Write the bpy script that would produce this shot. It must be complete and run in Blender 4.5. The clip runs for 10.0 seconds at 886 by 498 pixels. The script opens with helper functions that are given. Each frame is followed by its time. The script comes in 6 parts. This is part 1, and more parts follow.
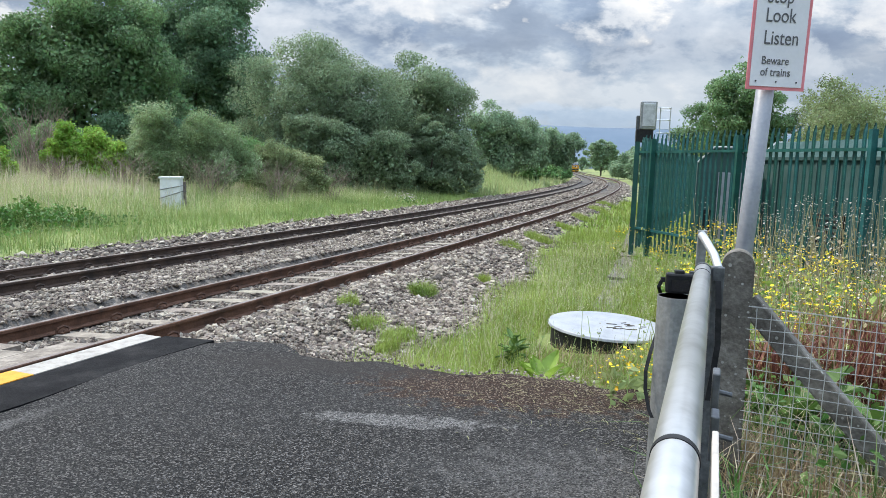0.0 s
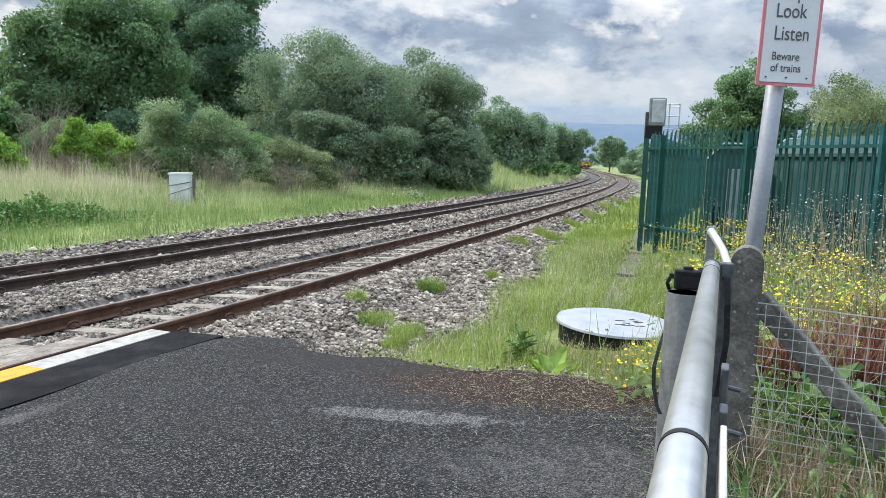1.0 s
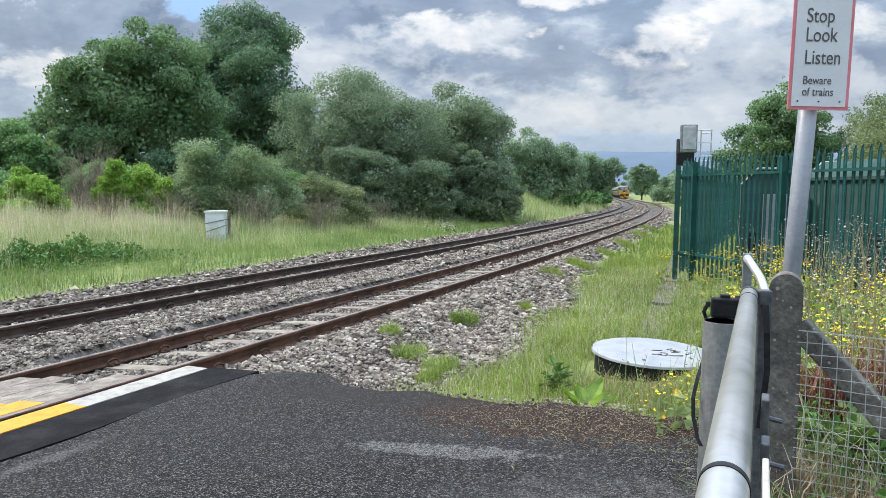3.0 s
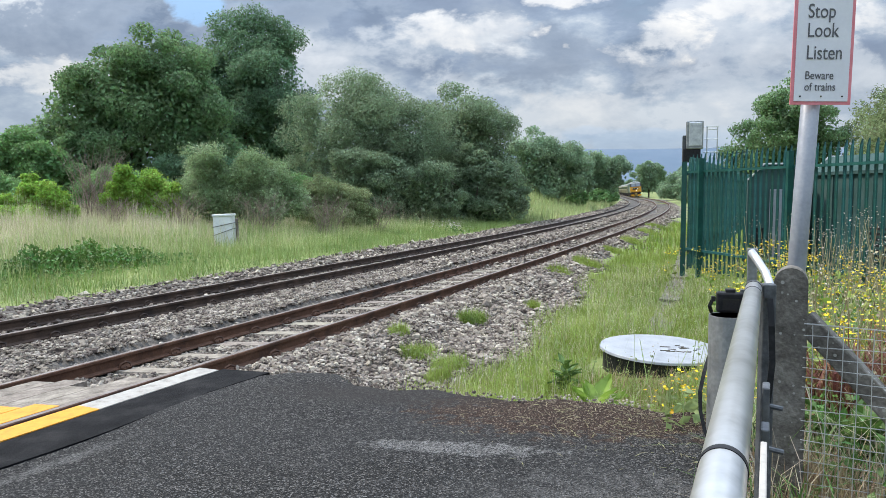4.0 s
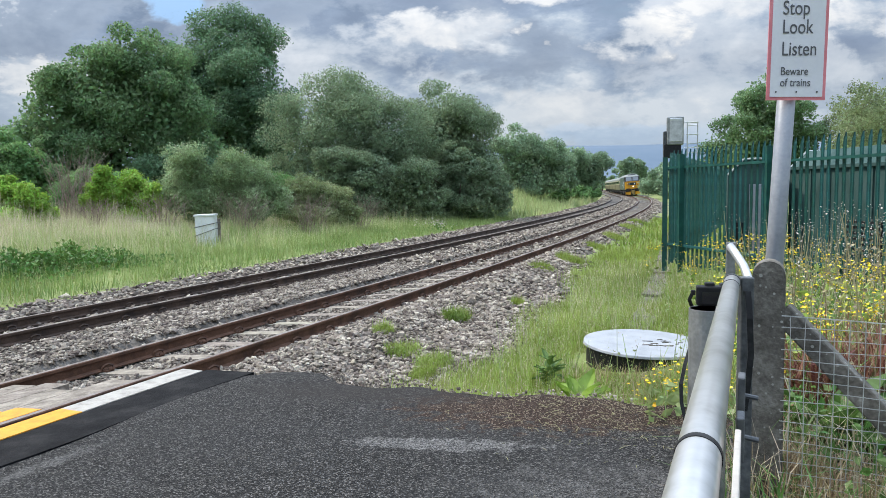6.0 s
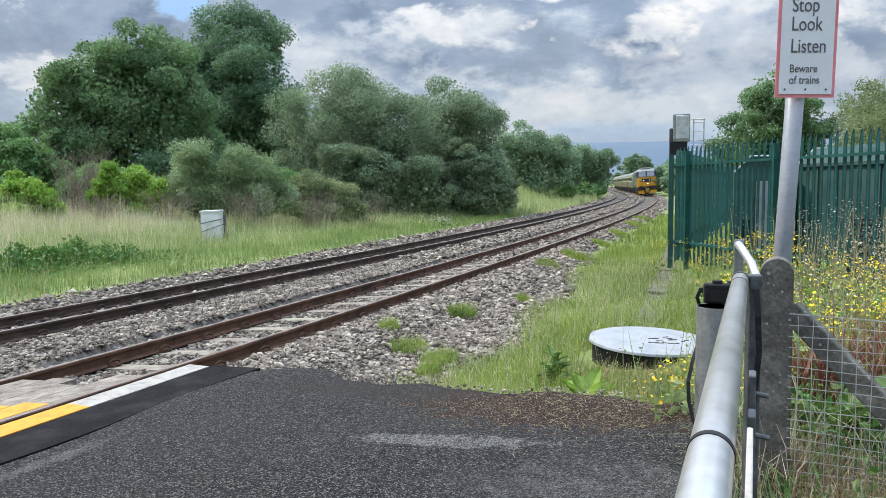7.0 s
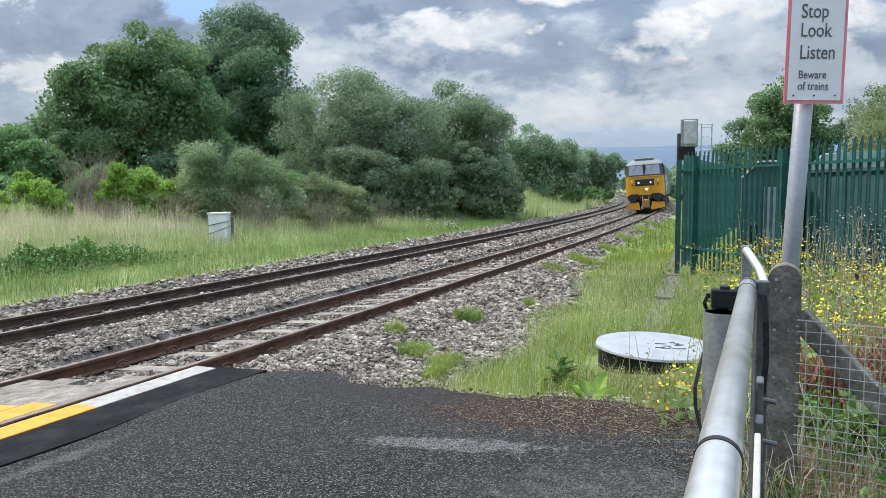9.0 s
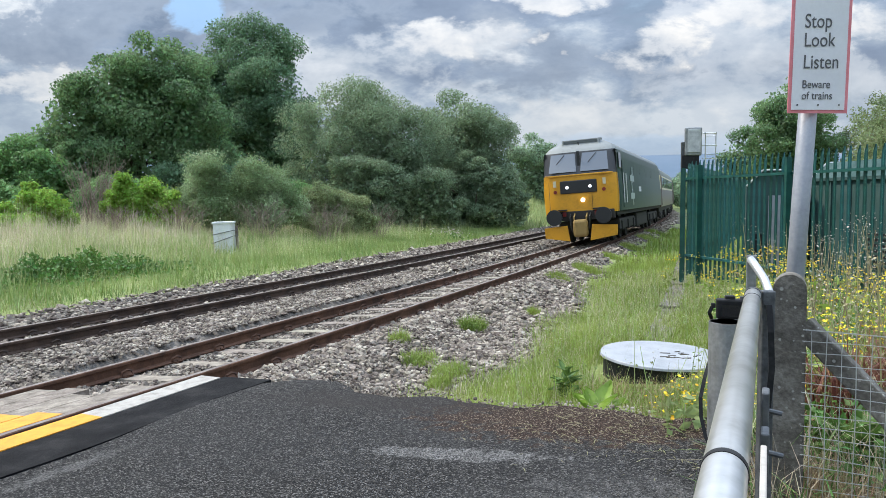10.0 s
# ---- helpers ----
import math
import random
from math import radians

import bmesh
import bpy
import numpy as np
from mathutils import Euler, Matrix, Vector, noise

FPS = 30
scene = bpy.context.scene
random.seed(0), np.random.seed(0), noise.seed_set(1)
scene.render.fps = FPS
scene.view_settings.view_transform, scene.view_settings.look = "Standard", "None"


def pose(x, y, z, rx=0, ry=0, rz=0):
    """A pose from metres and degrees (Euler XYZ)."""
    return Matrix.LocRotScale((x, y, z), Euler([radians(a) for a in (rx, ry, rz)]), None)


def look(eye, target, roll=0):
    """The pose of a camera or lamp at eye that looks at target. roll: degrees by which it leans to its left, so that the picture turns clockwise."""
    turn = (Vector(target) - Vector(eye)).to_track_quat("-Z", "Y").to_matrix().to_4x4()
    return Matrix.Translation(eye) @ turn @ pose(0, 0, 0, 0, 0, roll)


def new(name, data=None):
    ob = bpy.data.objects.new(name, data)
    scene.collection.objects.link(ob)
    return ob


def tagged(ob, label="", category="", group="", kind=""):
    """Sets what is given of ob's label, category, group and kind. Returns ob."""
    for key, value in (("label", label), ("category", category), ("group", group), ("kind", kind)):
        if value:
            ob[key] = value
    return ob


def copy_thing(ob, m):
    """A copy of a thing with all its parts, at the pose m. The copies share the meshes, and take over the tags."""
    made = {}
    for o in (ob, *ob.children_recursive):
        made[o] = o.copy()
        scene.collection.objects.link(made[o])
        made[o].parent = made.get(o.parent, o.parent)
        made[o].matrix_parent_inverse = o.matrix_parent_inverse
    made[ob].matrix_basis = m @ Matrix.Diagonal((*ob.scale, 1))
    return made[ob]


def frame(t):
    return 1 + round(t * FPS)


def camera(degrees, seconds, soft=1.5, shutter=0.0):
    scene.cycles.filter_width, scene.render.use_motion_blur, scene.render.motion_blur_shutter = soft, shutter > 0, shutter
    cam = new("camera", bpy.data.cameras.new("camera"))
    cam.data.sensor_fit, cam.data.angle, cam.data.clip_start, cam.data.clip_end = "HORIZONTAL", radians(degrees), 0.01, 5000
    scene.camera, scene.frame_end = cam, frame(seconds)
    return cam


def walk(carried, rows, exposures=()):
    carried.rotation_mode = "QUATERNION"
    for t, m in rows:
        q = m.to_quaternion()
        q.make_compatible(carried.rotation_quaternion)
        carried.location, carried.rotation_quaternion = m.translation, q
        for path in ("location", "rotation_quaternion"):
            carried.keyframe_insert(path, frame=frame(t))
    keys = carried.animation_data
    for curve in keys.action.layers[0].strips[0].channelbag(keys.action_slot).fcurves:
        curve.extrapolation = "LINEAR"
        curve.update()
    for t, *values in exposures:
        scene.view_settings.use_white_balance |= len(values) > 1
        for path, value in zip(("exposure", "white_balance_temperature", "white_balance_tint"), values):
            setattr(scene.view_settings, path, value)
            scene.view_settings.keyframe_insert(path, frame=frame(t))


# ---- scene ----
cam = camera(62.4, 10.0, soft=0.55)
PATH = [
    (0.0, pose(-0.002, 0.077, 1.850, 83.30, -1.90, 0.27)),
    (0.5, pose(-0.007, 0.066, 1.850, 82.99, -2.03, 0.63)),
    (1.0, pose(-0.004, 0.070, 1.848, 83.00, -1.93, 0.91)),
    (1.5, pose(-0.004, 0.062, 1.851, 83.23, -1.59, 1.05)),
    (2.0, pose(0.002, 0.060, 1.855, 83.90, -1.05, 1.30)),
    (2.5, pose(-0.004, 0.063, 1.859, 84.82, -0.75, 2.00)),
    (3.0, pose(-0.002, 0.064, 1.852, 85.45, -0.55, 3.31)),
    (4.5, pose(0.000, 0.000, 1.849, 85.48, 0.65, 3.50)),
    (5.0, pose(0.001, -0.001, 1.849, 85.36, 0.82, 2.72)),
    (5.5, pose(0.009, 0.000, 1.848, 85.33, 0.85, 2.42)),
    (7.0, pose(-0.006, -0.004, 1.850, 85.03, 0.72, 2.89)),
    (7.5, pose(-0.010, -0.007, 1.849, 84.89, 0.53, 3.11)),
    (8.0, pose(-0.017, -0.012, 1.850, 84.91, 0.40, 3.31)),
    (8.5, pose(-0.016, -0.015, 1.850, 85.07, 0.34, 3.40)),
    (9.0, pose(-0.011, -0.014, 1.852, 85.31, 0.37, 3.42)),
    (9.5, pose(-0.015, -0.018, 1.854, 85.64, 0.42, 3.48)),
    (10.0, pose(-0.013, -0.019, 1.858, 86.00, 0.47, 3.73)),
]
walk(cam, PATH, exposures=[(0.0, 0.66), (2.5, 0.64), (4.4, 0.57), (10.0, 0.57)])

# ---- world, sun, exposure ----
SUN_ELEV, SUN_AZ = 50.0, -68.0      # degrees up; degrees from +y, left is negative
world = bpy.data.worlds.new("sky")
scene.world = world
world.use_nodes = True
wt = world.node_tree
wt.nodes.clear()


def node(tree, kind, **values):
    n = tree.nodes.new(kind)
    for key, v in values.items():
        n.inputs[key.replace("_", " ")].default_value = v
    return n


def math_node(tree, op, a, b=0.0):
    n = tree.nodes.new("ShaderNodeMath")
    n.operation = op
    for i, v in enumerate((a, b)):
        if isinstance(v, (int, float)):
            n.inputs[i].default_value = v
        else:
            tree.links.new(v, n.inputs[i])
    return n.outputs[0]


def ramp(tree, fac, stops):
    r = tree.nodes.new("ShaderNodeValToRGB")
    el = r.color_ramp.elements
    while len(el) < len(stops):
        el.new(0.5)
    for e, (p, c) in zip(el, stops):
        e.position, e.color = p, (*c, 1)
    tree.links.new(fac, r.inputs[0])
    return r.outputs[0]


def mix_rgb(tree, fac, a, b):
    m = tree.nodes.new("ShaderNodeMix")
    m.data_type = "RGBA"
    for sock, v in ((m.inputs[0], fac), (m.inputs[6], a), (m.inputs[7], b)):
        if isinstance(v, (int, float)):
            sock.default_value = v
        elif isinstance(v, tuple):
            sock.default_value = (*v, 1)
        else:
            tree.links.new(v, sock)
    return m.outputs[2]


CLOUDS = ((-0.17, 0.18, 0.13, 0.07, "pale", 0.8), (0.34, 0.16, 0.20, 0.10, "pale", 0.65), (-0.56, 0.235, 0.25, 0.075, "slate", 0.95), (-0.20, 0.25, 0.13, 0.035, "slate", 0.8),
          (-0.62, 0.165, 0.10, 0.024, "lit", 1.0), (-0.41, 0.25, 0.05, 0.025, "clear", 0.8), (-0.30, 0.16, 0.05, 0.03, "clear", 0.5), (-0.25, 0.15, 0.08, 0.04, "pale", 0.9),
          (0.10, 0.18, 0.15, 0.045, "slate", 0.9), (-0.05, 0.215, 0.10, 0.030, "lit", 1.0), (0.20, 0.195, 0.075, 0.030, "lit", 0.95), (0.15, 0.105, 0.12, 0.028, "lit", 0.7),
          (0.25, 0.065, 0.20, 0.018, "clear", 0.35), (0.10, 0.265, 0.10, 0.02, "lit", 0.8), (0.56, 0.22, 0.10, 0.05, "lit", 0.9), (0.36, 0.24, 0.07, 0.02, "lit", 0.7))


def build_sky():
    sky = wt.nodes.new("ShaderNodeTexSky")
    sky.sky_type, sky.sun_disc = "NISHITA", False
    sky.sun_elevation, sky.sun_rotation = radians(SUN_ELEV), radians(SUN_AZ)
    sky.air_density, sky.dust_density = 1.2, 2.0
    blue = wt.nodes.new("ShaderNodeVectorMath")
    blue.operation = "SCALE"
    blue.inputs[3].default_value = 0.075
    wt.links.new(sky.outputs[0], blue.inputs[0])
    coord = wt.nodes.new("ShaderNodeTexCoord")
    sep = wt.nodes.new("ShaderNodeSeparateXYZ")
    wt.links.new(coord.outputs["Generated"], sep.inputs[0])
    up = math_node(wt, "MAXIMUM", sep.outputs[2], 0.0)
    high = math_node(wt, "ADD", up, 0.75)
    # the cloud deck seen in perspective
    comb = wt.nodes.new("ShaderNodeCombineXYZ")
    wt.links.new(math_node(wt, "DIVIDE", sep.outputs[0], high), comb.inputs[0])
    wt.links.new(math_node(wt, "DIVIDE", sep.outputs[1], high), comb.inputs[1])
    wt.links.new(math_node(wt, "MULTIPLY", up, 2.1), comb.inputs[2])
    big = node(wt, "ShaderNodeTexNoise", Scale=2.5, Detail=8.0, Roughness=0.48, Distortion=0.1)
    fine = node(wt, "ShaderNodeTexNoise", Scale=5.4, Detail=11.0, Roughness=0.60, Distortion=0.05)
    for n, off in ((big, (5.6, 0.3, 2.4)), (fine, (2.3, 9.2, 4.9))):
        shift = wt.nodes.new("ShaderNodeVectorMath")
        shift.operation = "ADD"
        shift.inputs[1].default_value = off
        wt.links.new(comb.outputs[0], shift.inputs[0])
        wt.links.new(shift.outputs[0], n.inputs["Vector"])
    grey = ramp(wt, fine.outputs[0], [(0.36, (0.12, 0.16, 0.225)), (0.475, (0.185, 0.235, 0.315)), (0.545, (0.27, 0.32, 0.385)), (0.62, (0.42, 0.45, 0.485))])
    deck = mix_rgb(wt, ramp(wt, big.outputs[0], [(0.50, (0, 0, 0)), (0.62, (0.6, 0.6, 0.6))]), grey, (0.135, 0.17, 0.235))
    cover = ramp(wt, math_node(wt, "ADD", big.outputs[0], math_node(wt, "MULTIPLY", fine.outputs[0], 0.6)), [(0.56, (0, 0, 0)), (0.68, (1, 1, 1))])
    full = mix_rgb(wt, cover, blue.outputs[0], deck)
    # single clouds over the railway: across, up (tangents of the angles), half sizes, strength, ragged edge
    ahead = math_node(wt, "MAXIMUM", sep.outputs[1], 0.05)
    across, rise = math_node(wt, "DIVIDE", sep.outputs[0], ahead), math_node(wt, "DIVIDE", sep.outputs[2], ahead)
    flat = wt.nodes.new("ShaderNodeCombineXYZ")
    wt.links.new(across, flat.inputs[0])
    wt.links.new(math_node(wt, "MULTIPLY", rise, 1.7), flat.inputs[1])
    puff = node(wt, "ShaderNodeTexNoise", Scale=9.0, Detail=10.0, Roughness=0.60, Distortion=0.15)
    wt.links.new(flat.outputs[0], puff.inputs["Vector"])
    ragged = math_node(wt, "MULTIPLY", math_node(wt, "SUBTRACT", puff.outputs[0], 0.5), 8.0)
    lit = ramp(wt, puff.outputs[0], [(0.34, (0.54, 0.54, 0.535)), (0.50, (0.39, 0.415, 0.45)), (0.60, (0.30, 0.335, 0.38))])
    slate = ramp(wt, puff.outputs[0], [(0.35, (0.145, 0.185, 0.25)), (0.60, (0.22, 0.265, 0.335))])
    pale = ramp(wt, puff.outputs[0], [(0.35, (0.44, 0.465, 0.50)), (0.60, (0.28, 0.325, 0.385))])
    clear = (0.22, 0.36, 0.56)
    for u, v, au, av, colour, strength in CLOUDS:
        a = math_node(wt, "DIVIDE", math_node(wt, "SUBTRACT", across, u), au)
        b = math_node(wt, "DIVIDE", math_node(wt, "SUBTRACT", rise, v), av)
        d = math_node(wt, "ADD", math_node(wt, "ADD", math_node(wt, "MULTIPLY", a, a), math_node(wt, "MULTIPLY", b, b)), ragged)
        inside = ramp(wt, d, [(0.25, (strength,) * 3), (1.0, (0, 0, 0))])
        full = mix_rgb(wt, inside, full, {"lit": lit, "slate": slate, "pale": pale, "clear": clear}[colour])
    haze = ramp(wt, up, [(0.0, (1, 1, 1)), (0.05, (0.55, 0.55, 0.55)), (0.16, (0, 0, 0))])
    full = mix_rgb(wt, haze, full, (0.38, 0.44, 0.50))
    bg = node(wt, "ShaderNodeBackground", Strength=1.0)
    wt.links.new(full, bg.inputs[0])
    # a clouded sky is brightest overhead
    wt.links.new(math_node(wt, "ADD", math_node(wt, "MULTIPLY", math_node(wt, "MULTIPLY", up, up), 7.0), 1.0), bg.inputs[1])
    out = wt.nodes.new("ShaderNodeOutputWorld")
    wt.links.new(bg.outputs[0], out.inputs[0])


build_sky()
sun_data = bpy.data.lights.new("sun", "SUN")
sun_data.energy, sun_data.angle, sun_data.color = 2.7, radians(6.0), (1.0, 0.92, 0.79)
sun = new("sun", sun_data)
sa, se = radians(SUN_AZ), radians(SUN_ELEV)
sun.matrix_world = look((30 * math.sin(sa) * math.cos(se), 30 * math.cos(sa) * math.cos(se), 30 * math.sin(se)), (0, 0, 0))


# ---- materials ----
def material(name, stops, scale=8.0, rough=0.7, metal=0.0, bump=0.2, fine=60.0, island=0.0, obj=0.0, translucent=0.0, detail=6.0, coords="Object", bump_dist=0.01, spec=0.5):
    """Colour from a two-scale noise over a ramp; optional brightness variation per loose piece or per object."""
    m = bpy.data.materials.new(name)
    m.use_nodes = True
    t = m.node_tree
    p = t.nodes["Principled BSDF"]
    tc = t.nodes.new("ShaderNodeTexCoord")
    n1 = node(t, "ShaderNodeTexNoise", Scale=scale, Detail=detail, Roughness=0.6)
    n2 = node(t, "ShaderNodeTexNoise", Scale=fine, Detail=3.0)
    for n in (n1, n2):
        t.links.new(tc.outputs[coords], n.inputs["Vector"])
    fac = math_node(t, "ADD", math_node(t, "MULTIPLY", n1.outputs[0], 0.72), math_node(t, "MULTIPLY", n2.outputs[0], 0.28))
    k = len(stops) - 1
    col = ramp(t, fac, [(0.34 + 0.32 * i / max(k, 1), c) for i, c in enumerate(stops)])
    if island or obj:
        src = t.nodes.new("ShaderNodeNewGeometry").outputs["Random Per Island"] if island else t.nodes.new("ShaderNodeObjectInfo").outputs["Random"]
        hsv = t.nodes.new("ShaderNodeHueSaturation")
        amount = island or obj
        t.links.new(math_node(t, "ADD", math_node(t, "MULTIPLY", src, 2 * amount), 1 - amount), hsv.inputs["Value"])
        t.links.new(math_node(t, "ADD", math_node(t, "MULTIPLY", src, 0.05), 0.475), hsv.inputs["Hue"])
        t.links.new(col, hsv.inputs["Color"])
        col = hsv.outputs[0]
    t.links.new(col, p.inputs["Base Color"])
    p.inputs["Roughness"].default_value, p.inputs["Metallic"].default_value = rough, metal
    p.inputs["Specular IOR Level"].default_value = spec
    if bump:
        b = node(t, "ShaderNodeBump", Strength=bump, Distance=bump_dist)
        t.links.new(n2.outputs[0], b.inputs["Height"])
        t.links.new(b.outputs[0], p.inputs["Normal"])
    if translucent:
        tr = t.nodes.new("ShaderNodeBsdfTranslucent")
        t.links.new(col, tr.inputs[0])
        mx = node(t, "ShaderNodeMixShader", Fac=translucent)
        t.links.new(p.outputs[0], mx.inputs[1])
        t.links.new(tr.outputs[0], mx.inputs[2])
        t.links.new(mx.outputs[0], t.nodes["Material Output"].inputs[0])
    return m


def glow(name, colour, strength):
    m = bpy.data.materials.new(name)
    m.use_nodes = True
    p = m.node_tree.nodes["Principled BSDF"]
    p.inputs["Base Color"].default_value = p.inputs["Emission Color"].default_value = (*colour, 1)
    p.inputs["Emission Strength"].default_value = strength
    return m


def glass(name, colour, rough=0.05):
    m = bpy.data.materials.new(name)
    m.use_nodes = True
    p = m.node_tree.nodes["Principled BSDF"]
    p.inputs["Base Color"].default_value = (*colour, 1)
    p.inputs["Roughness"].default_value, p.inputs["Specular IOR Level"].default_value = rough, 0.9
    return m


M_SOIL = material("soil_grass", [(0.10, 0.11, 0.04), (0.18, 0.22, 0.065), (0.26, 0.28, 0.11)], 0.6, 0.95, bump=0.6, fine=14)
M_TRACKBED = material("track_bed", [(0.03, 0.026, 0.022), (0.075, 0.066, 0.057), (0.14, 0.125, 0.11)], 5, 0.95, bump=1.0, fine=22, bump_dist=0.04)
M_TARMAC = material("tarmac", [(0.018, 0.019, 0.022), (0.05, 0.052, 0.058), (0.15, 0.15, 0.16)], 1.6, 0.82, bump=0.9, fine=110, bump_dist=0.012)
M_TARNEW = material("new_tarmac", [(0.004, 0.004, 0.005), (0.011, 0.011, 0.012), (0.028, 0.027, 0.027)], 4, 0.95, bump=0.7, fine=120, spec=0.15)
M_STONE = material("ballast_stone", [(0.055, 0.044, 0.036), (0.212, 0.178, 0.147), (0.40, 0.355, 0.305)], 5, 0.95, bump=0.3, fine=70, island=0.55, spec=0.15)
M_RUST = material("rusty_steel", [(0.030, 0.016, 0.010), (0.085, 0.038, 0.020), (0.15, 0.075, 0.045)], 3, 0.8, 0.1, bump=0.4, fine=50)
# darker copy of the rust: shade on the far rails' sides painted in
M_RUSTSHADED = material("shaded_rusty_steel", [(0.018, 0.012, 0.010), (0.05, 0.03, 0.02), (0.09, 0.055, 0.04)], 3, 0.8, 0.1, bump=0.4, fine=50)
M_RAILTOP = material("rail_head_steel", [(0.16, 0.12, 0.10), (0.30, 0.24, 0.21), (0.42, 0.37, 0.34)], 6, 0.38, 0.7, bump=0.1, fine=80)
M_SLEEPER = material("concrete_sleeper", [(0.12, 0.10, 0.08), (0.21, 0.18, 0.145), (0.31, 0.275, 0.225)], 6, 0.9, bump=0.4, fine=60, obj=0.15)
M_TIMBER = material("weathered_timber", [(0.07, 0.055, 0.045), (0.17, 0.14, 0.118), (0.29, 0.25, 0.215)], 7, 0.85, bump=0.6, fine=50, obj=0.12)
M_YELLOW = material("yellow_road_paint", [(0.42, 0.18, 0.010), (0.60, 0.255, 0.010), (0.66, 0.30, 0.02)], 9, 0.6, bump=0.2, fine=80)
M_WHITE = material("white_road_paint", [(0.19, 0.175, 0.155), (0.32, 0.30, 0.27), (0.39, 0.365, 0.33)], 9, 0.6, bump=0.2, fine=80)
M_CONC = material("old_concrete", [(0.068, 0.062, 0.053), (0.14, 0.128, 0.11), (0.256, 0.24, 0.212)], 9, 0.95, bump=0.5, fine=55, spec=0.2)
M_GALV = material("galvanised_steel", [(0.36, 0.37, 0.38), (0.52, 0.53, 0.54), (0.66, 0.67, 0.67)], 7, 0.38, 0.65, bump=0.08, fine=50)
M_TUBE = material("bright_galvanised_tube", [(0.34, 0.33, 0.31), (0.47, 0.465, 0.45), (0.56, 0.555, 0.545)], 7, 0.30, 0.6, bump=0.0, fine=30)
M_GALVDULL = material("dull_galvanised_steel", [(0.17, 0.18, 0.18), (0.27, 0.28, 0.28), (0.40, 0.41, 0.41)], 6, 0.5, 0.6, bump=0.1, fine=50)
M_POLE = material("grey_painted_pole", [(0.218, 0.234, 0.265), (0.281, 0.296, 0.328), (0.343, 0.359, 0.39)], 5, 0.45, 0.2, bump=0.05, fine=60)
M_BLACK = material("black_plastic", [(0.006, 0.006, 0.007), (0.012, 0.012, 0.013), (0.025, 0.025, 0.026)], 20, 0.6, bump=0.1, spec=0.25)
M_DARKSTEEL = material("dark_painted_steel", [(0.04, 0.042, 0.045), (0.08, 0.085, 0.09), (0.14, 0.145, 0.15)], 12, 0.55, 0.4, bump=0.2)
M_FENCE = material("green_powder_coat", [(0.005, 0.045, 0.042), (0.009, 0.08, 0.074), (0.018, 0.115, 0.105)], 4, 0.45, 0.1, bump=0.08, fine=40, obj=0.15)
M_HUT = material("dark_green_panel", [(0.025, 0.055, 0.05), (0.04, 0.08, 0.075), (0.06, 0.10, 0.095)], 2, 0.85, bump=0.1, spec=0.2)
M_HUTEDGE = material("pale_grey_edge", [(0.30, 0.33, 0.33), (0.42, 0.45, 0.45)], 5, 0.6)
M_LID = material("white_lid", [(0.221, 0.235, 0.253), (0.304, 0.317, 0.34), (0.359, 0.373, 0.396)], 4, 0.45, bump=0.05)
M_SIGN = material("white_sign_face", [(0.60, 0.60, 0.63), (0.70, 0.70, 0.73)], 3, 0.4, bump=0.0)
M_RED = material("faded_red", [(0.58, 0.16, 0.18), (0.70, 0.24, 0.27)], 6, 0.5, bump=0.0)
M_INK = material("black_letters", [(0.07, 0.07, 0.078), (0.095, 0.095, 0.105)], 6, 0.5, bump=0.0)
M_CABINET = material("pale_grey_cabinet_paint", [(0.50, 0.52, 0.52), (0.68, 0.70, 0.70), (0.76, 0.78, 0.78)], 3, 0.5, bump=0.05)
M_BARK = material("bark", [(0.035, 0.028, 0.02), (0.09, 0.075, 0.055), (0.16, 0.14, 0.11)], 5, 0.95, bump=0.8, fine=25)
M_TWIG = material("dead_twigs", [(0.14, 0.10, 0.08), (0.26, 0.20, 0.165), (0.36, 0.29, 0.25)], 3, 0.9, bump=0.0, island=0.2)


def lichen(m, scale=30.0):
    """Pale lichen spots of uneven size over a material."""
    t = m.node_tree
    p = t.nodes["Principled BSDF"]
    col = p.inputs["Base Color"].links[0].from_socket
    tc = t.nodes.new("ShaderNodeTexCoord")
    spots = node(t, "ShaderNodeTexVoronoi", Scale=scale)
    t.links.new(tc.outputs["Object"], spots.inputs["Vector"])
    one = t.nodes.new("ShaderNodeSeparateColor")
    t.links.new(spots.outputs["Color"], one.inputs[0])
    edge = math_node(t, "SUBTRACT", math_node(t, "MULTIPLY", one.outputs[0], 0.42), spots.outputs["Distance"])
    t.links.new(mix_rgb(t, ramp(t, edge, [(0.10, (0, 0, 0)), (0.16, (0.8, 0.8, 0.8))]), col, (0.36, 0.355, 0.32)), p.inputs["Base Color"])


lichen(M_CONC)


def leafy(name, dark, mid, light, spread=0.35, translucent=0.48):
    return material(name, [dark, mid, light], 0.5, 0.6, bump=0.0, island=spread, translucent=translucent, fine=3.0, detail=3.0)


L_ASH = leafy("ash_leaves", (0.094, 0.169, 0.075), (0.156, 0.256, 0.112), (0.237, 0.35, 0.163))
L_DARK = leafy("dark_leaves", (0.072, 0.138, 0.074), (0.13, 0.228, 0.12), (0.192, 0.3, 0.166))
L_WILLOW = leafy("willow_leaves", (0.129, 0.193, 0.11), (0.213, 0.29, 0.167), (0.335, 0.419, 0.258))
# far foliage: distance haze is painted in as a greyer, paler leaf colour
L_FAR = leafy("haze_greyed_leaves", (0.145, 0.225, 0.131), (0.239, 0.341, 0.203), (0.362, 0.464, 0.29))
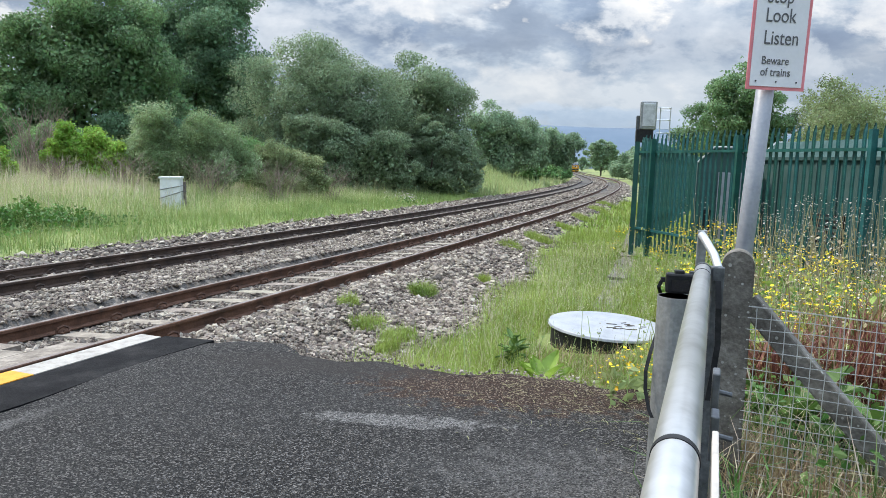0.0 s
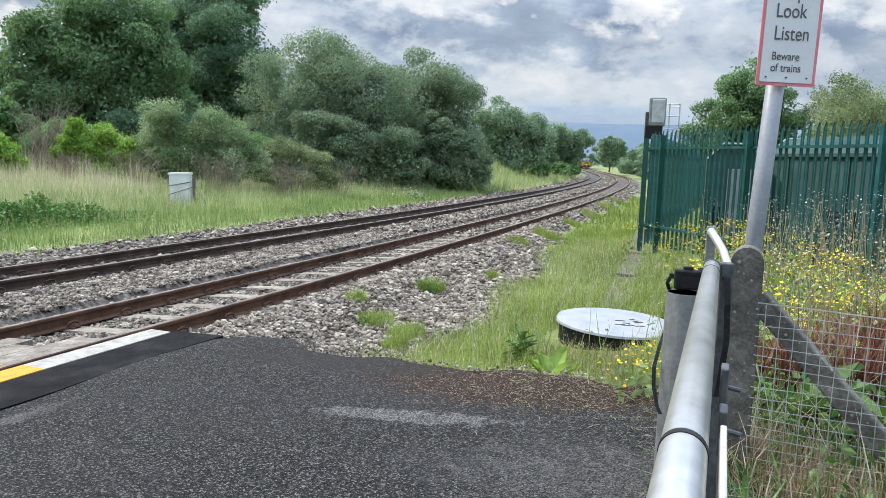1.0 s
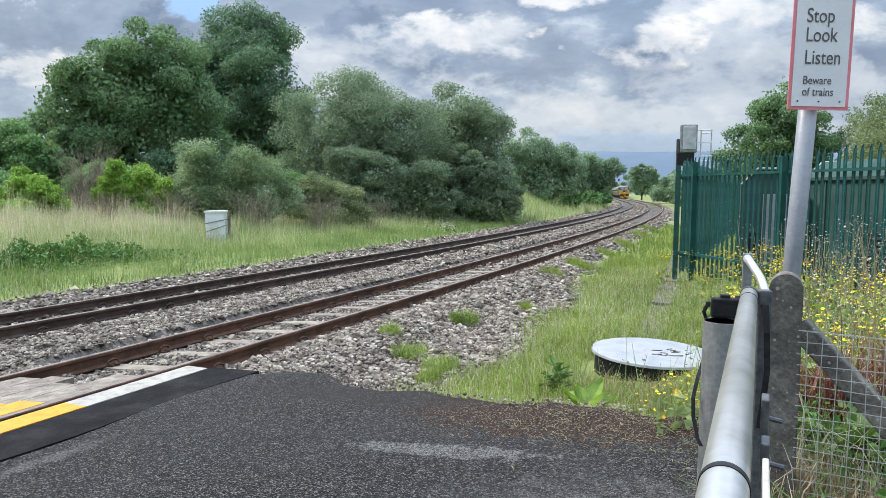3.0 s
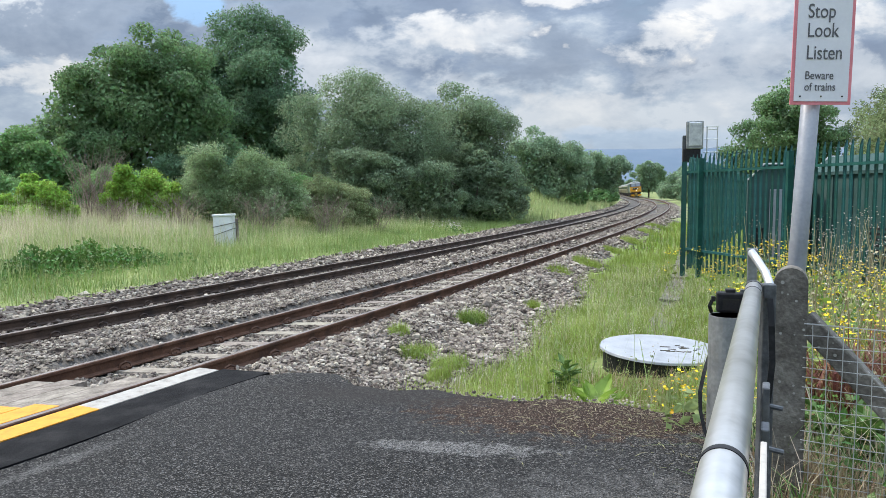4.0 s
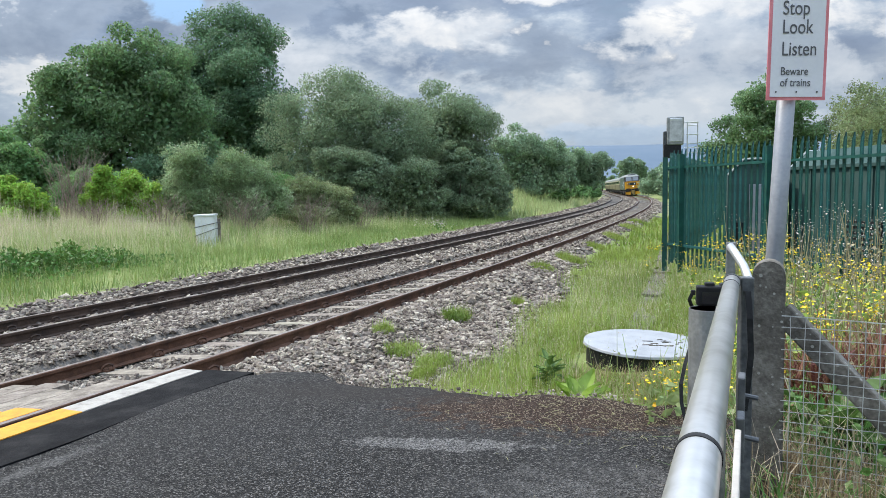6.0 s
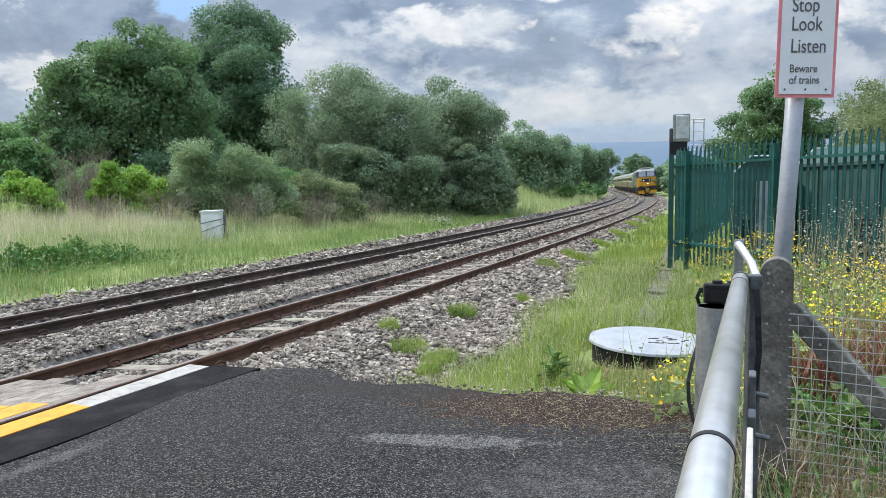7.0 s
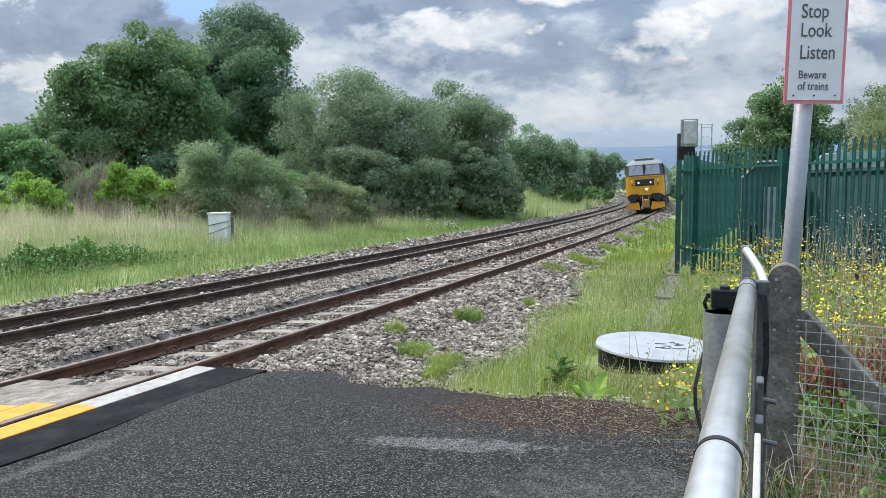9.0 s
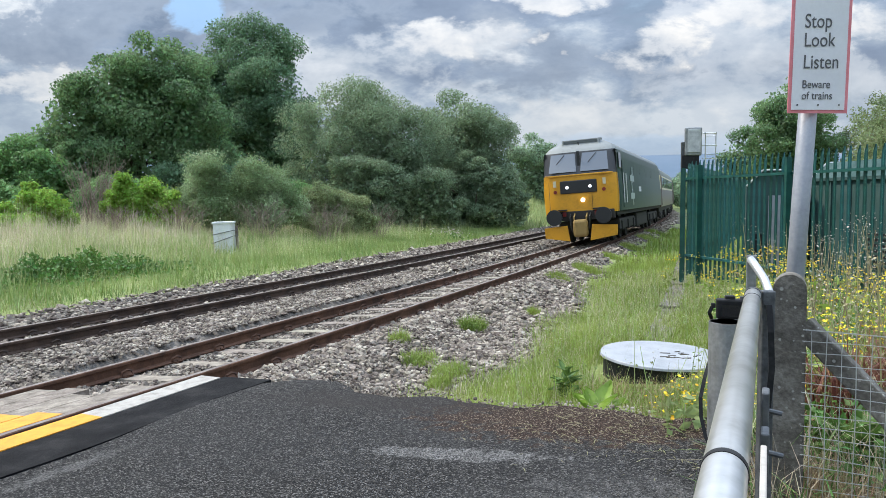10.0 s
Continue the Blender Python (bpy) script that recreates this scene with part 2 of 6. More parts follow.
L_ELDER = leafy("elder_leaves", (0.143, 0.215, 0.098), (0.247, 0.338, 0.163), (0.442, 0.52, 0.325))
L_LIME = leafy("bright_leaves", (0.131, 0.246, 0.036), (0.261, 0.42, 0.065), (0.406, 0.58, 0.116))
L_MID = leafy("mid_leaves", (0.098, 0.195, 0.072), (0.176, 0.312, 0.111), (0.273, 0.429, 0.169))
L_OLIVE = leafy("olive_leaves", (0.135, 0.182, 0.095), (0.236, 0.29, 0.135), (0.365, 0.405, 0.216))
G_LUSH = leafy("lush_grass", (0.12, 0.185, 0.03), (0.235, 0.305, 0.055), (0.37, 0.42, 0.125), 0.4, 0.35)
G_EDGE = leafy("deep_meadow_grass", (0.106, 0.174, 0.045), (0.19, 0.269, 0.073), (0.314, 0.381, 0.146), 0.22, 0.35)
G_MEADOW = leafy("meadow_grass", (0.20, 0.27, 0.10), (0.34, 0.40, 0.17), (0.50, 0.53, 0.28), 0.22, 0.45)
G_STRAW = leafy("dry_seed_grass", (0.38, 0.33, 0.225), (0.53, 0.465, 0.34), (0.66, 0.59, 0.46), 0.25, 0.45)
G_DARK = leafy("dark_herbs", (0.05, 0.12, 0.025), (0.10, 0.20, 0.04), (0.17, 0.28, 0.07), 0.3, 0.25)
G_RUSTY = leafy("red_brown_dock", (0.10, 0.035, 0.02), (0.17, 0.06, 0.035), (0.25, 0.11, 0.07), 0.3, 0.2)
G_DRY = leafy("tan_dead_grass", (0.22, 0.15, 0.085), (0.36, 0.26, 0.155), (0.50, 0.39, 0.26), 0.3, 0.3)
F_YELLOW = leafy("yellow_petals", (0.62, 0.42, 0.01), (0.80, 0.58, 0.01), (0.85, 0.68, 0.03), 0.12, 0.2)
F_PALE = leafy("pale_seed_heads", (0.38, 0.34, 0.28), (0.50, 0.46, 0.40), (0.62, 0.58, 0.52), 0.15, 0.2)


# ---- mesh helpers ----
def part(name, bm, mat, parent=None, label="", smooth=False):
    me = bpy.data.meshes.new(name)
    bm.to_mesh(me)
    bm.free()
    me.materials.append(mat)
    if smooth:
        me.polygons.foreach_set("use_smooth", [True] * len(me.polygons))
    ob = new(name, me)
    if parent:
        ob.parent = parent
    if label:
        ob["label"] = label
    return ob


def again(name, ob, parent, m=None):
    """Another object on the same mesh."""
    o = new(name, ob.data)
    o.parent = parent
    if m is not None:
        o.matrix_basis = m
    return o


def empty(name, m=None):
    e = new(name)
    e.empty_display_size = 0.2
    if m is not None:
        e.matrix_basis = m
    return e


def box(bm, cx, cy, cz, sx, sy, sz, bevel=0.0, m=None):
    r = bmesh.ops.create_cube(bm, size=1.0)
    bmesh.ops.scale(bm, vec=(sx, sy, sz), verts=r["verts"])
    if bevel:
        es = list({e for v in r["verts"] for e in v.link_edges})
        out = bmesh.ops.bevel(bm, geom=es, offset=bevel, segments=2, affect="EDGES", profile=0.5)
        vs = list({v for f in out["faces"] for v in f.verts} | {v for v in r["verts"] if v.is_valid})
    else:
        vs = r["verts"]
    bmesh.ops.translate(bm, vec=(cx, cy, cz), verts=vs)
    if m is not None:
        bmesh.ops.transform(bm, matrix=m, verts=vs)
    return vs


def boxed(*args, **kw):
    bm = bmesh.new()
    box(bm, *args, **kw)
    return bm


def tube(bm, pts, r, seg=12, r2=None, caps=True):
    """A round bar through the points."""
    pts = [Vector(p) for p in pts]
    rings = []
    n = len(pts)
    side = None
    for i, p in enumerate(pts):
        d = (pts[min(i + 1, n - 1)] - pts[max(i - 1, 0)]).normalized()
        if side is None:
            side = d.orthogonal().normalized()
        side = (side - d * side.dot(d)).normalized()
        up = d.cross(side)
        rr = r if r2 is None else r + (r2 - r) * i / (n - 1)
        rings.append([bm.verts.new(p + rr * (math.cos(a) * side + math.sin(a) * up)) for a in [2 * math.pi * k / seg for k in range(seg)]])
    for a, b in zip(rings, rings[1:]):
        for k in range(seg):
            bm.faces.new((a[k], a[(k + 1) % seg], b[(k + 1) % seg], b[k]))
    if caps:
        bm.faces.new(rings[0][::-1])
        bm.faces.new(rings[-1])
    return bm


def extrude(bm, profile, a, b, m=None):
    """Closed profile of (x, z) drawn along y from a to b."""
    v0 = [bm.verts.new((x, a, z)) for x, z in profile]
    v1 = [bm.verts.new((x, b, z)) for x, z in profile]
    n = len(profile)
    for i in range(n):
        bm.faces.new((v0[i], v0[(i + 1) % n], v1[(i + 1) % n], v1[i]))
    bm.faces.new(v0[::-1])
    bm.faces.new(v1)
    bmesh.ops.recalc_face_normals(bm, faces=bm.faces)
    if m is not None:
        bmesh.ops.transform(bm, matrix=m, verts=v0 + v1)
    return bm


def numpy_mesh(name, verts, faces, mat, smooth=False):
    """verts (n,3), faces (m,k) arrays of one face size."""
    me = bpy.data.meshes.new(name)
    n, (m, k) = len(verts), faces.shape
    me.vertices.add(n)
    me.vertices.foreach_set("co", np.ascontiguousarray(verts, dtype=np.float32).ravel())
    me.loops.add(m * k)
    me.loops.foreach_set("vertex_index", np.ascontiguousarray(faces, dtype=np.int32).ravel())
    me.polygons.add(m)
    me.polygons.foreach_set("loop_start", np.arange(0, m * k, k, dtype=np.int32))
    me.polygons.foreach_set("use_smooth", np.full(m, smooth, dtype=bool))
    me.update(calc_edges=True)
    me.materials.append(mat)
    return new(name, me)


rng = np.random.default_rng(7)


def scatter_shape(base, faces, places, scales, mats):
    """Copies of a small shape (numpy), each with its own 3x3 turn: verts and faces of the joined whole."""
    v = np.einsum("nij,kj->nki", mats, base) * scales[:, None, :] if scales.ndim == 2 else np.einsum("nij,kj->nki", mats, base) * scales[:, None, None]
    v = v + places[:, None, :]
    f = faces[None] + (np.arange(len(places)) * len(base))[:, None, None]
    return v.reshape(-1, 3), f.reshape(-1, faces.shape[1])


def turns(n, tilt=None):
    """Random rotations; with tilt, only about the vertical and leaning by up to so many radians."""
    if tilt is None:
        q = rng.normal(size=(n, 4))
        q /= np.linalg.norm(q, axis=1)[:, None]
        w, x, y, z = q.T
        return np.stack([np.stack([1 - 2 * (y * y + z * z), 2 * (x * y - z * w), 2 * (x * z + y * w)], 1),
                         np.stack([2 * (x * y + z * w), 1 - 2 * (x * x + z * z), 2 * (y * z - x * w)], 1),
                         np.stack([2 * (x * z - y * w), 2 * (y * z + x * w), 1 - 2 * (x * x + y * y)], 1)], 1)
    a, b = rng.uniform(0, 2 * np.pi, n), rng.normal(0, tilt, n)
    c, s, cb, sb = np.cos(a), np.sin(a), np.cos(b), np.sin(b)
    o = np.zeros(n)
    ra = np.stack([np.stack([c, -s, o], 1), np.stack([s, c, o], 1), np.stack([o, o, o + 1], 1)], 1)
    rb = np.stack([np.stack([o + 1, o, o], 1), np.stack([o, cb, -sb], 1), np.stack([o, sb, cb], 1)], 1)
    return ra @ rb


# ---- the line of the railway ----
# The right-hand rail of the near track starts at (-3.04, 7); the bend eases out.
STEP = 0.5
_s = np.arange(-60, 460, STEP)
_k = (1.467e-3 + 0.92e-6 * np.clip(_s, 0, 150)) * np.clip((150.4 - _s) / 30, 0, 1)
_k[_s < -20] = 1.467e-3
_h = -np.cumsum(_k) * STEP
_i0 = int(np.searchsorted(_s, 0))
_h += radians(20.103) - _h[_i0]
_x, _y = np.cumsum(np.sin(_h)) * STEP, np.cumsum(np.cos(_h)) * STEP
_x += -3.0416 - _x[_i0]
_y += 7.0 - _y[_i0]
GAUGE, SIXFOOT, CANT, FARZ = 1.505, 2.12, 0.101, -0.047


def line(s, left=0.0):
    """x, y and heading (radians right of +y) at s metres along the line, so far to its left."""
    x, y, h = np.interp(s, _s, _x), np.interp(s, _s, _y), np.interp(s, _s, _h)
    return x - np.cos(h) * left, y + np.sin(h) * left, h


def line_pose(s, left=0.0, z=0.0, cant=True):
    x, y, h = line(s, left)
    lean = -math.degrees(math.asin(CANT / GAUGE)) if cant else 0
    return pose(float(x), float(y), z, 0, 0, -math.degrees(float(h))) @ pose(0, 0, 0, 0, lean, 0)


def to_line(x, y):
    """Metres right of the near track's right rail, and along it, for arrays of points."""
    x, y = np.atleast_1d(x).astype(float), np.atleast_1d(y).astype(float)
    u, sv = np.empty(len(x)), np.empty(len(x))
    step = slice(None, None, 4)
    xs, ys, hs, ss = _x[step], _y[step], _h[step], _s[step]
    for a in range(0, len(x), 20000):
        b = slice(a, a + 20000)
        i = ((x[b, None] - xs) ** 2 + (y[b, None] - ys) ** 2).argmin(1)
        dx, dy = x[b] - xs[i], y[b] - ys[i]
        u[b] = dx * np.cos(hs[i]) - dy * np.sin(hs[i])
        sv[b] = ss[i] + dx * np.sin(hs[i]) + dy * np.cos(hs[i])
    return u, sv


def smooth(a, b, v):
    t = np.clip((v - a) / (b - a), 0, 1)
    return t * t * (3 - 2 * t)


def lumps(x, y, size, seed=0.0):
    return (np.sin(x / size + seed) * np.sin(y / size * 1.13 + 1.7 * seed) + 0.5 * np.sin(x / size * 2.3 + y / size * 1.9 + seed)) / 1.5


def road_height(u):
    return 0.095 + 0.045 * np.clip(u - 0.4, 0, 30)


def road_edge(u):
    """How far along the line the tarmac reaches, by the distance from the rail."""
    return 0.0 + 0.33 * np.exp(-((u - 1.35) / 0.55) ** 2) - 0.03 * np.clip(u - 2, 0, 20) + 0.05 * np.sin(u * 5.1) + 0.03 * np.sin(u * 11.7 + 1)


def bed_edge(s):
    """How far right of the rail the ballast reaches."""
    return 2.55 - 1.35 * smooth(3, 18, s)


def land_height(x, y):
    u, s = to_line(x, y)
    z = np.full(len(u), -0.20)
    # the track bed between and beside the rails follows the cant
    near = np.clip(0.10 + 0.067 * u, -0.05, 0.10) - 0.19
    bed = np.where(u > -2.2, near, np.clip(0.05 + 0.067 * (u + 3.62), -0.06, 0.06) - 0.20)
    bed = bed + 0.04 * (smooth(0.05, 0.2, u) + smooth(-1.6, -1.75, u) * smooth(-3.5, -3.4, u) + smooth(-5.2, -5.35, u))
    w = smooth(-7.2, -6.2, u) * (1 - smooth(0.5, 1.3, u))
    z = z * (1 - w) + bed * w
    z = z - 0.10 * smooth(0.8, 2.2, u) * (1 - smooth(2.2, 3.6, u))
    z = z + 0.25 * smooth(2.4, 6.0, u) + 0.02 * lumps(x, y, 0.5, 2.0) * smooth(2.4, 3.2, u)
    left = np.clip(-u - 8.0, 0, 400)
    z = z + 0.75 * smooth(0, 14, left) + 0.05 * lumps(x, y, 1.7, 1.0) * smooth(0, 3, left)
    z = z + 1.6 * smooth(0, 6, left) * smooth(35, 62, s)
    # under the road, and the road's own rise beside it
    r = 1 - smooth(-0.25, 0.35, s - road_edge(u))
    z = z * (1 - r) + (road_height(u) - 0.10 - 0.13 * (1 - smooth(0.1, 0.5, u))) * r
    side = smooth(4.4, 5.2, u) * (1 - smooth(1.0, 9.0, s))
    z = z * (1 - side) + np.maximum(z, road_height(u) - 0.03) * side
    return z


# ---- ground, road, crossing ----
def axis(fine0, fine1, step, far0, far1, grow=1.22):
    a = list(np.arange(fine0, fine1 + 1e-6, step))
    d = step
    while a[-1] < far1:
        d *= grow
        a.append(a[-1] + d)
    d = step
    b = [a[0]]
    while b[-1] > far0:
        d *= grow
        b.append(b[-1] - d)
    return np.array(b[:0:-1] + a)


def build_ground():
    xs, ys = axis(-14, 9, 0.16, -3500, 3500), axis(-1, 34, 0.16, -3000, 4500)
    gx, gy = np.meshgrid(xs, ys)
    z = land_height(gx.ravel(), gy.ravel())
    v = np.c_[gx.ravel(), gy.ravel(), z]
    nx, ny = len(xs), len(ys)
    i = np.arange(nx * ny).reshape(ny, nx)
    f = np.stack([i[:-1, :-1], i[:-1, 1:], i[1:, 1:], i[1:, :-1]], -1).reshape(-1, 4)
    ob = numpy_mesh("ground", v, f, M_SOIL, True)
    ob.data.materials.append(M_TRACKBED)
    c = v[f].mean(1)
    u, s = to_line(c[:, 0], c[:, 1])
    edge = bed_edge(s) - 0.3 + 0.2 * np.sin(s * 0.9) + 0.15 * np.sin(s * 2.3)
    bedded = (u > -7.0) & (u < edge) & (s > -20) & (s < 420)
    ob.data.polygons.foreach_set("material_index", bedded.astype(np.int32))
    tagged(ob, "grassy verge, meadow and stony railway bed", "ground", kind="structure")


def strip(name, u0, u1, s0, s1, lift, mat, height=None, wob=0.0, parent=None, label="", thick=0.05):
    """A slab laid along the line between two distances from the rail."""
    n = max(2, int((s1 - s0) / 0.25))
    ss = np.linspace(s0, s1, n)
    bm = bmesh.new()
    rows = []
    for k, s in enumerate(ss):
        a, b = u0 + wob * math.sin(5.3 * s) * 0.3, u1 + wob * math.sin(3.1 * s + 1)
        ring = []
        for u, dz in ((a, 0), (b, 0), (b, -thick), (a, -thick)):
            x, y, _ = line(s, -u)
            z = (road_height(u) if height is None else height(u)) + lift + dz
            ring.append(bm.verts.new((float(x), float(y), float(z))))
        rows.append(ring)
    for p, q in zip(rows, rows[1:]):
        for k in range(4):
            bm.faces.new((p[k], p[(k + 1) % 4], q[(k + 1) % 4], q[k]))
    bm.faces.new(rows[0][::-1])
    bm.faces.new(rows[-1])
    bmesh.ops.recalc_face_normals(bm, faces=bm.faces)
    return part(name, bm, mat, parent, label)


def build_road():
    us = np.concatenate([np.arange(0.42, 7.0, 0.11), np.arange(7.0, 14, 0.5)])
    rows, nseg = [], 60
    bm = bmesh.new()
    for u in us:
        end = float(road_edge(np.array(u)))
        row = []
        for k in range(nseg + 1):
            s = -9.0 + (end + 9.0) * (k / nseg) ** 0.8
            x, y, _ = line(s, -u)
            z = float(road_height(u)) + 0.006 * math.sin(1.7 * u + 0.8 * s) + 0.004 * math.sin(5 * u - 3 * s)
            if k == nseg:
                z -= 0.06
            row.append(bm.verts.new((float(x), float(y), z)))
        rows.append(row)
    for a, b in zip(rows, rows[1:]):
        for k in range(nseg):
            bm.faces.new((a[k], b[k], b[k + 1], a[k + 1]))
    bmesh.ops.recalc_face_normals(bm, faces=bm.faces)
    ob = part("road", bm, M_ROAD, None, smooth=True)
    tagged(ob, "worn dark tarmac approach road with pale gravel patches", "road", kind="structure")
    tagged(strip("tarmac_strip", 0.36, 0.90, -12, 0.12, 0.008, M_TARNEW, wob=0.03), "newer smooth black tarmac strip beside the rail", "tarmac", kind="structure")
    lines = empty("painted_line")
    tagged(lines, "yellow and white painted edge line along the rail", "road marking")
    strip("yellow_paint", 0.13, 0.37, -12, -1.35, 0.016, M_YELLOW, parent=lines, thick=0.02)
    strip("white_paint", 0.13, 0.37, -1.35, 0.05, 0.016, M_WHITE, parent=lines, thick=0.02, label="white end of the line")


def build_deck():
    deck = empty("crossing_deck")
    tagged(deck, "weathered timber crossing boards between the rails with a yellow band", "crossing deck")
    level = lambda u: 0.075 + 0.067 * u
    edges = np.linspace(-1.40, -0.12, 5)
    for k, (a, b) in enumerate(zip(edges, edges[1:])):
        end = -0.62 + 0.12 * math.sin(k * 2.1) + (0.30 if k == 3 else 0)
        strip("plank", float(a) + 0.006, float(b) - 0.006, -12, end, 0.0, M_TIMBER, level, parent=deck, thick=0.14)
        if k > 0:
            strip("yellow_band", float(a) + 0.008, float(b) - 0.008, -12, -1.68 + 0.12 * k, 0.005, M_YELLOW, level, parent=deck, thick=0.02)
    for a, b in ((-3.45, -2.6), (-2.58, -1.7)):
        strip("plank", a, b, -12, -1.0, 0.0, M_TIMBER, lambda u: -0.02, parent=deck, thick=0.14)


def rail_profile(z0):
    return [(-0.070, 0), (0.070, 0), (0.070, 0.012), (0.012, 0.030), (0.010, 0.115), (0.036, 0.125), (0.036, 0.152), (0.026, 0.159), (-0.026, 0.159), (-0.036, 0.152), (-0.036, 0.125), (-0.010, 0.115), (-0.012, 0.030), (-0.070, 0.012)]


def build_rail(left, z, mat, parent, label=""):
    """One rail drawn along the line; z is the height of its head."""
    prof = rail_profile(0)
    ss = np.concatenate([np.arange(-14, 60, 1.0), np.arange(60, 440, 4.0)])
    x, y, h = line(ss, left)
    prof = np.array(prof)
    v = np.stack([x[:, None] + np.cos(h)[:, None] * prof[None, :, 0], y[:, None] - np.sin(h)[:, None] * prof[None, :, 0], np.broadcast_to(z - 0.159 + prof[None, :, 1], (len(ss), len(prof)))], -1)
    n, k = len(ss), len(prof)
    i = np.arange(n * k).reshape(n, k)
    f = np.stack([i[:-1], np.roll(i, -1, 1)[:-1], np.roll(i, -1, 1)[1:], i[1:]], -1).reshape(-1, 4)
    ob = numpy_mesh("rail", v.reshape(-1, 3), f, mat)
    ob.data.materials.append(M_RAILTOP)
    tops = np.isin(np.tile(np.arange(k), n - 1), (7,))
    ob.data.polygons.foreach_set("material_index", tops.astype(np.int32))
    ob.parent = parent
    ob["label"] = label
    return ob


def sleeper_mesh():
    bm = bmesh.new()
    extrude(bm, [(-0.14, -0.2), (0.14, -0.2), (0.115, 0), (-0.115, 0)], -1.25, 1.25)
    bmesh.ops.rotate(bm, verts=bm.verts, cent=(0, 0, 0), matrix=Matrix.Rotation(math.pi / 2, 3, "Z"))
    return bm


def clip_mesh():
    bm = bmesh.new()
    tube(bm, [(0.05, -0.06, 0.02), (0.07, -0.05, 0.065), (0.09, 0.0, 0.085), (0.12, 0.045, 0.065), (0.14, 0.03, 0.02), (0.12, -0.02, 0.03)], 0.015, 5)
    box(bm, 0.085, 0, 0.006, 0.09, 0.10, 0.025)
    return bm


def build_track(name, label, left, z, mat, s_end):
    """left: the right-hand rail's place to the left of the reference; z: height of its lower rail's head."""
    tr = empty(name)
    tagged(tr, label, "railway track")
    build_rail(left, z + CANT, mat, tr)
    build_rail(left + GAUGE, z, mat, tr)
    first = clip = None
    s = 0.55
    k = 0
    while s < s_end:
        m = line_pose(s, left + GAUGE / 2, z + CANT / 2 - 0.170)
        if first is None:
            first = part("sleeper", sleeper_mesh(), M_SLEEPER, tr)
            first.matrix_basis = m
            clip = part("rail_clip", clip_mesh(), mat, tr)
            clip.matrix_basis = m @ pose(GAUGE / 2, 0, 0)
        else:
            again("sleeper", first, tr, m)
            if s < 42:
                again("rail_clip", clip, tr, m @ pose(GAUGE / 2, 0, 0))
        if s < 42:
            again("rail_clip", clip, tr, m @ pose(-GAUGE / 2, 0, 0))
            again("rail_clip", clip, tr, m @ pose(-GAUGE / 2, 0, 0, 0, 0, 180))
        s += 0.78
        k += 1


ICO = np.array([[0, 0, -1], [0.72, -0.53, -0.45], [-0.28, -0.85, -0.45], [-0.89, 0, -0.45], [-0.28, 0.85, -0.45], [0.72, 0.53, -0.45], [0.28, -0.85, 0.45], [-0.72, -0.53, 0.45], [-0.72, 0.53, 0.45], [0.28, 0.85, 0.45], [0.89, 0, 0.45], [0, 0, 1]])
ICO_F = np.array([[0, 1, 2], [1, 0, 5], [0, 2, 3], [0, 3, 4], [0, 4, 5], [1, 5, 10], [2, 1, 6], [3, 2, 7], [4, 3, 8], [5, 4, 9], [1, 10, 6], [2, 6, 7], [3, 7, 8], [4, 8, 9], [5, 9, 10], [6, 10, 11], [7, 6, 11], [8, 7, 11], [9, 8, 11], [10, 9, 11]])


OCTA = np.array([[1, 0.1, 0], [0, 1, 0.15], [-1, 0, 0.1], [0.1, -1, 0], [0.15, 0.1, 1], [0, -0.1, -1]])
OCTA_F = np.array([[0, 1, 4], [1, 2, 4], [2, 3, 4], [3, 0, 4], [1, 0, 5], [2, 1, 5], [3, 2, 5], [0, 3, 5]])


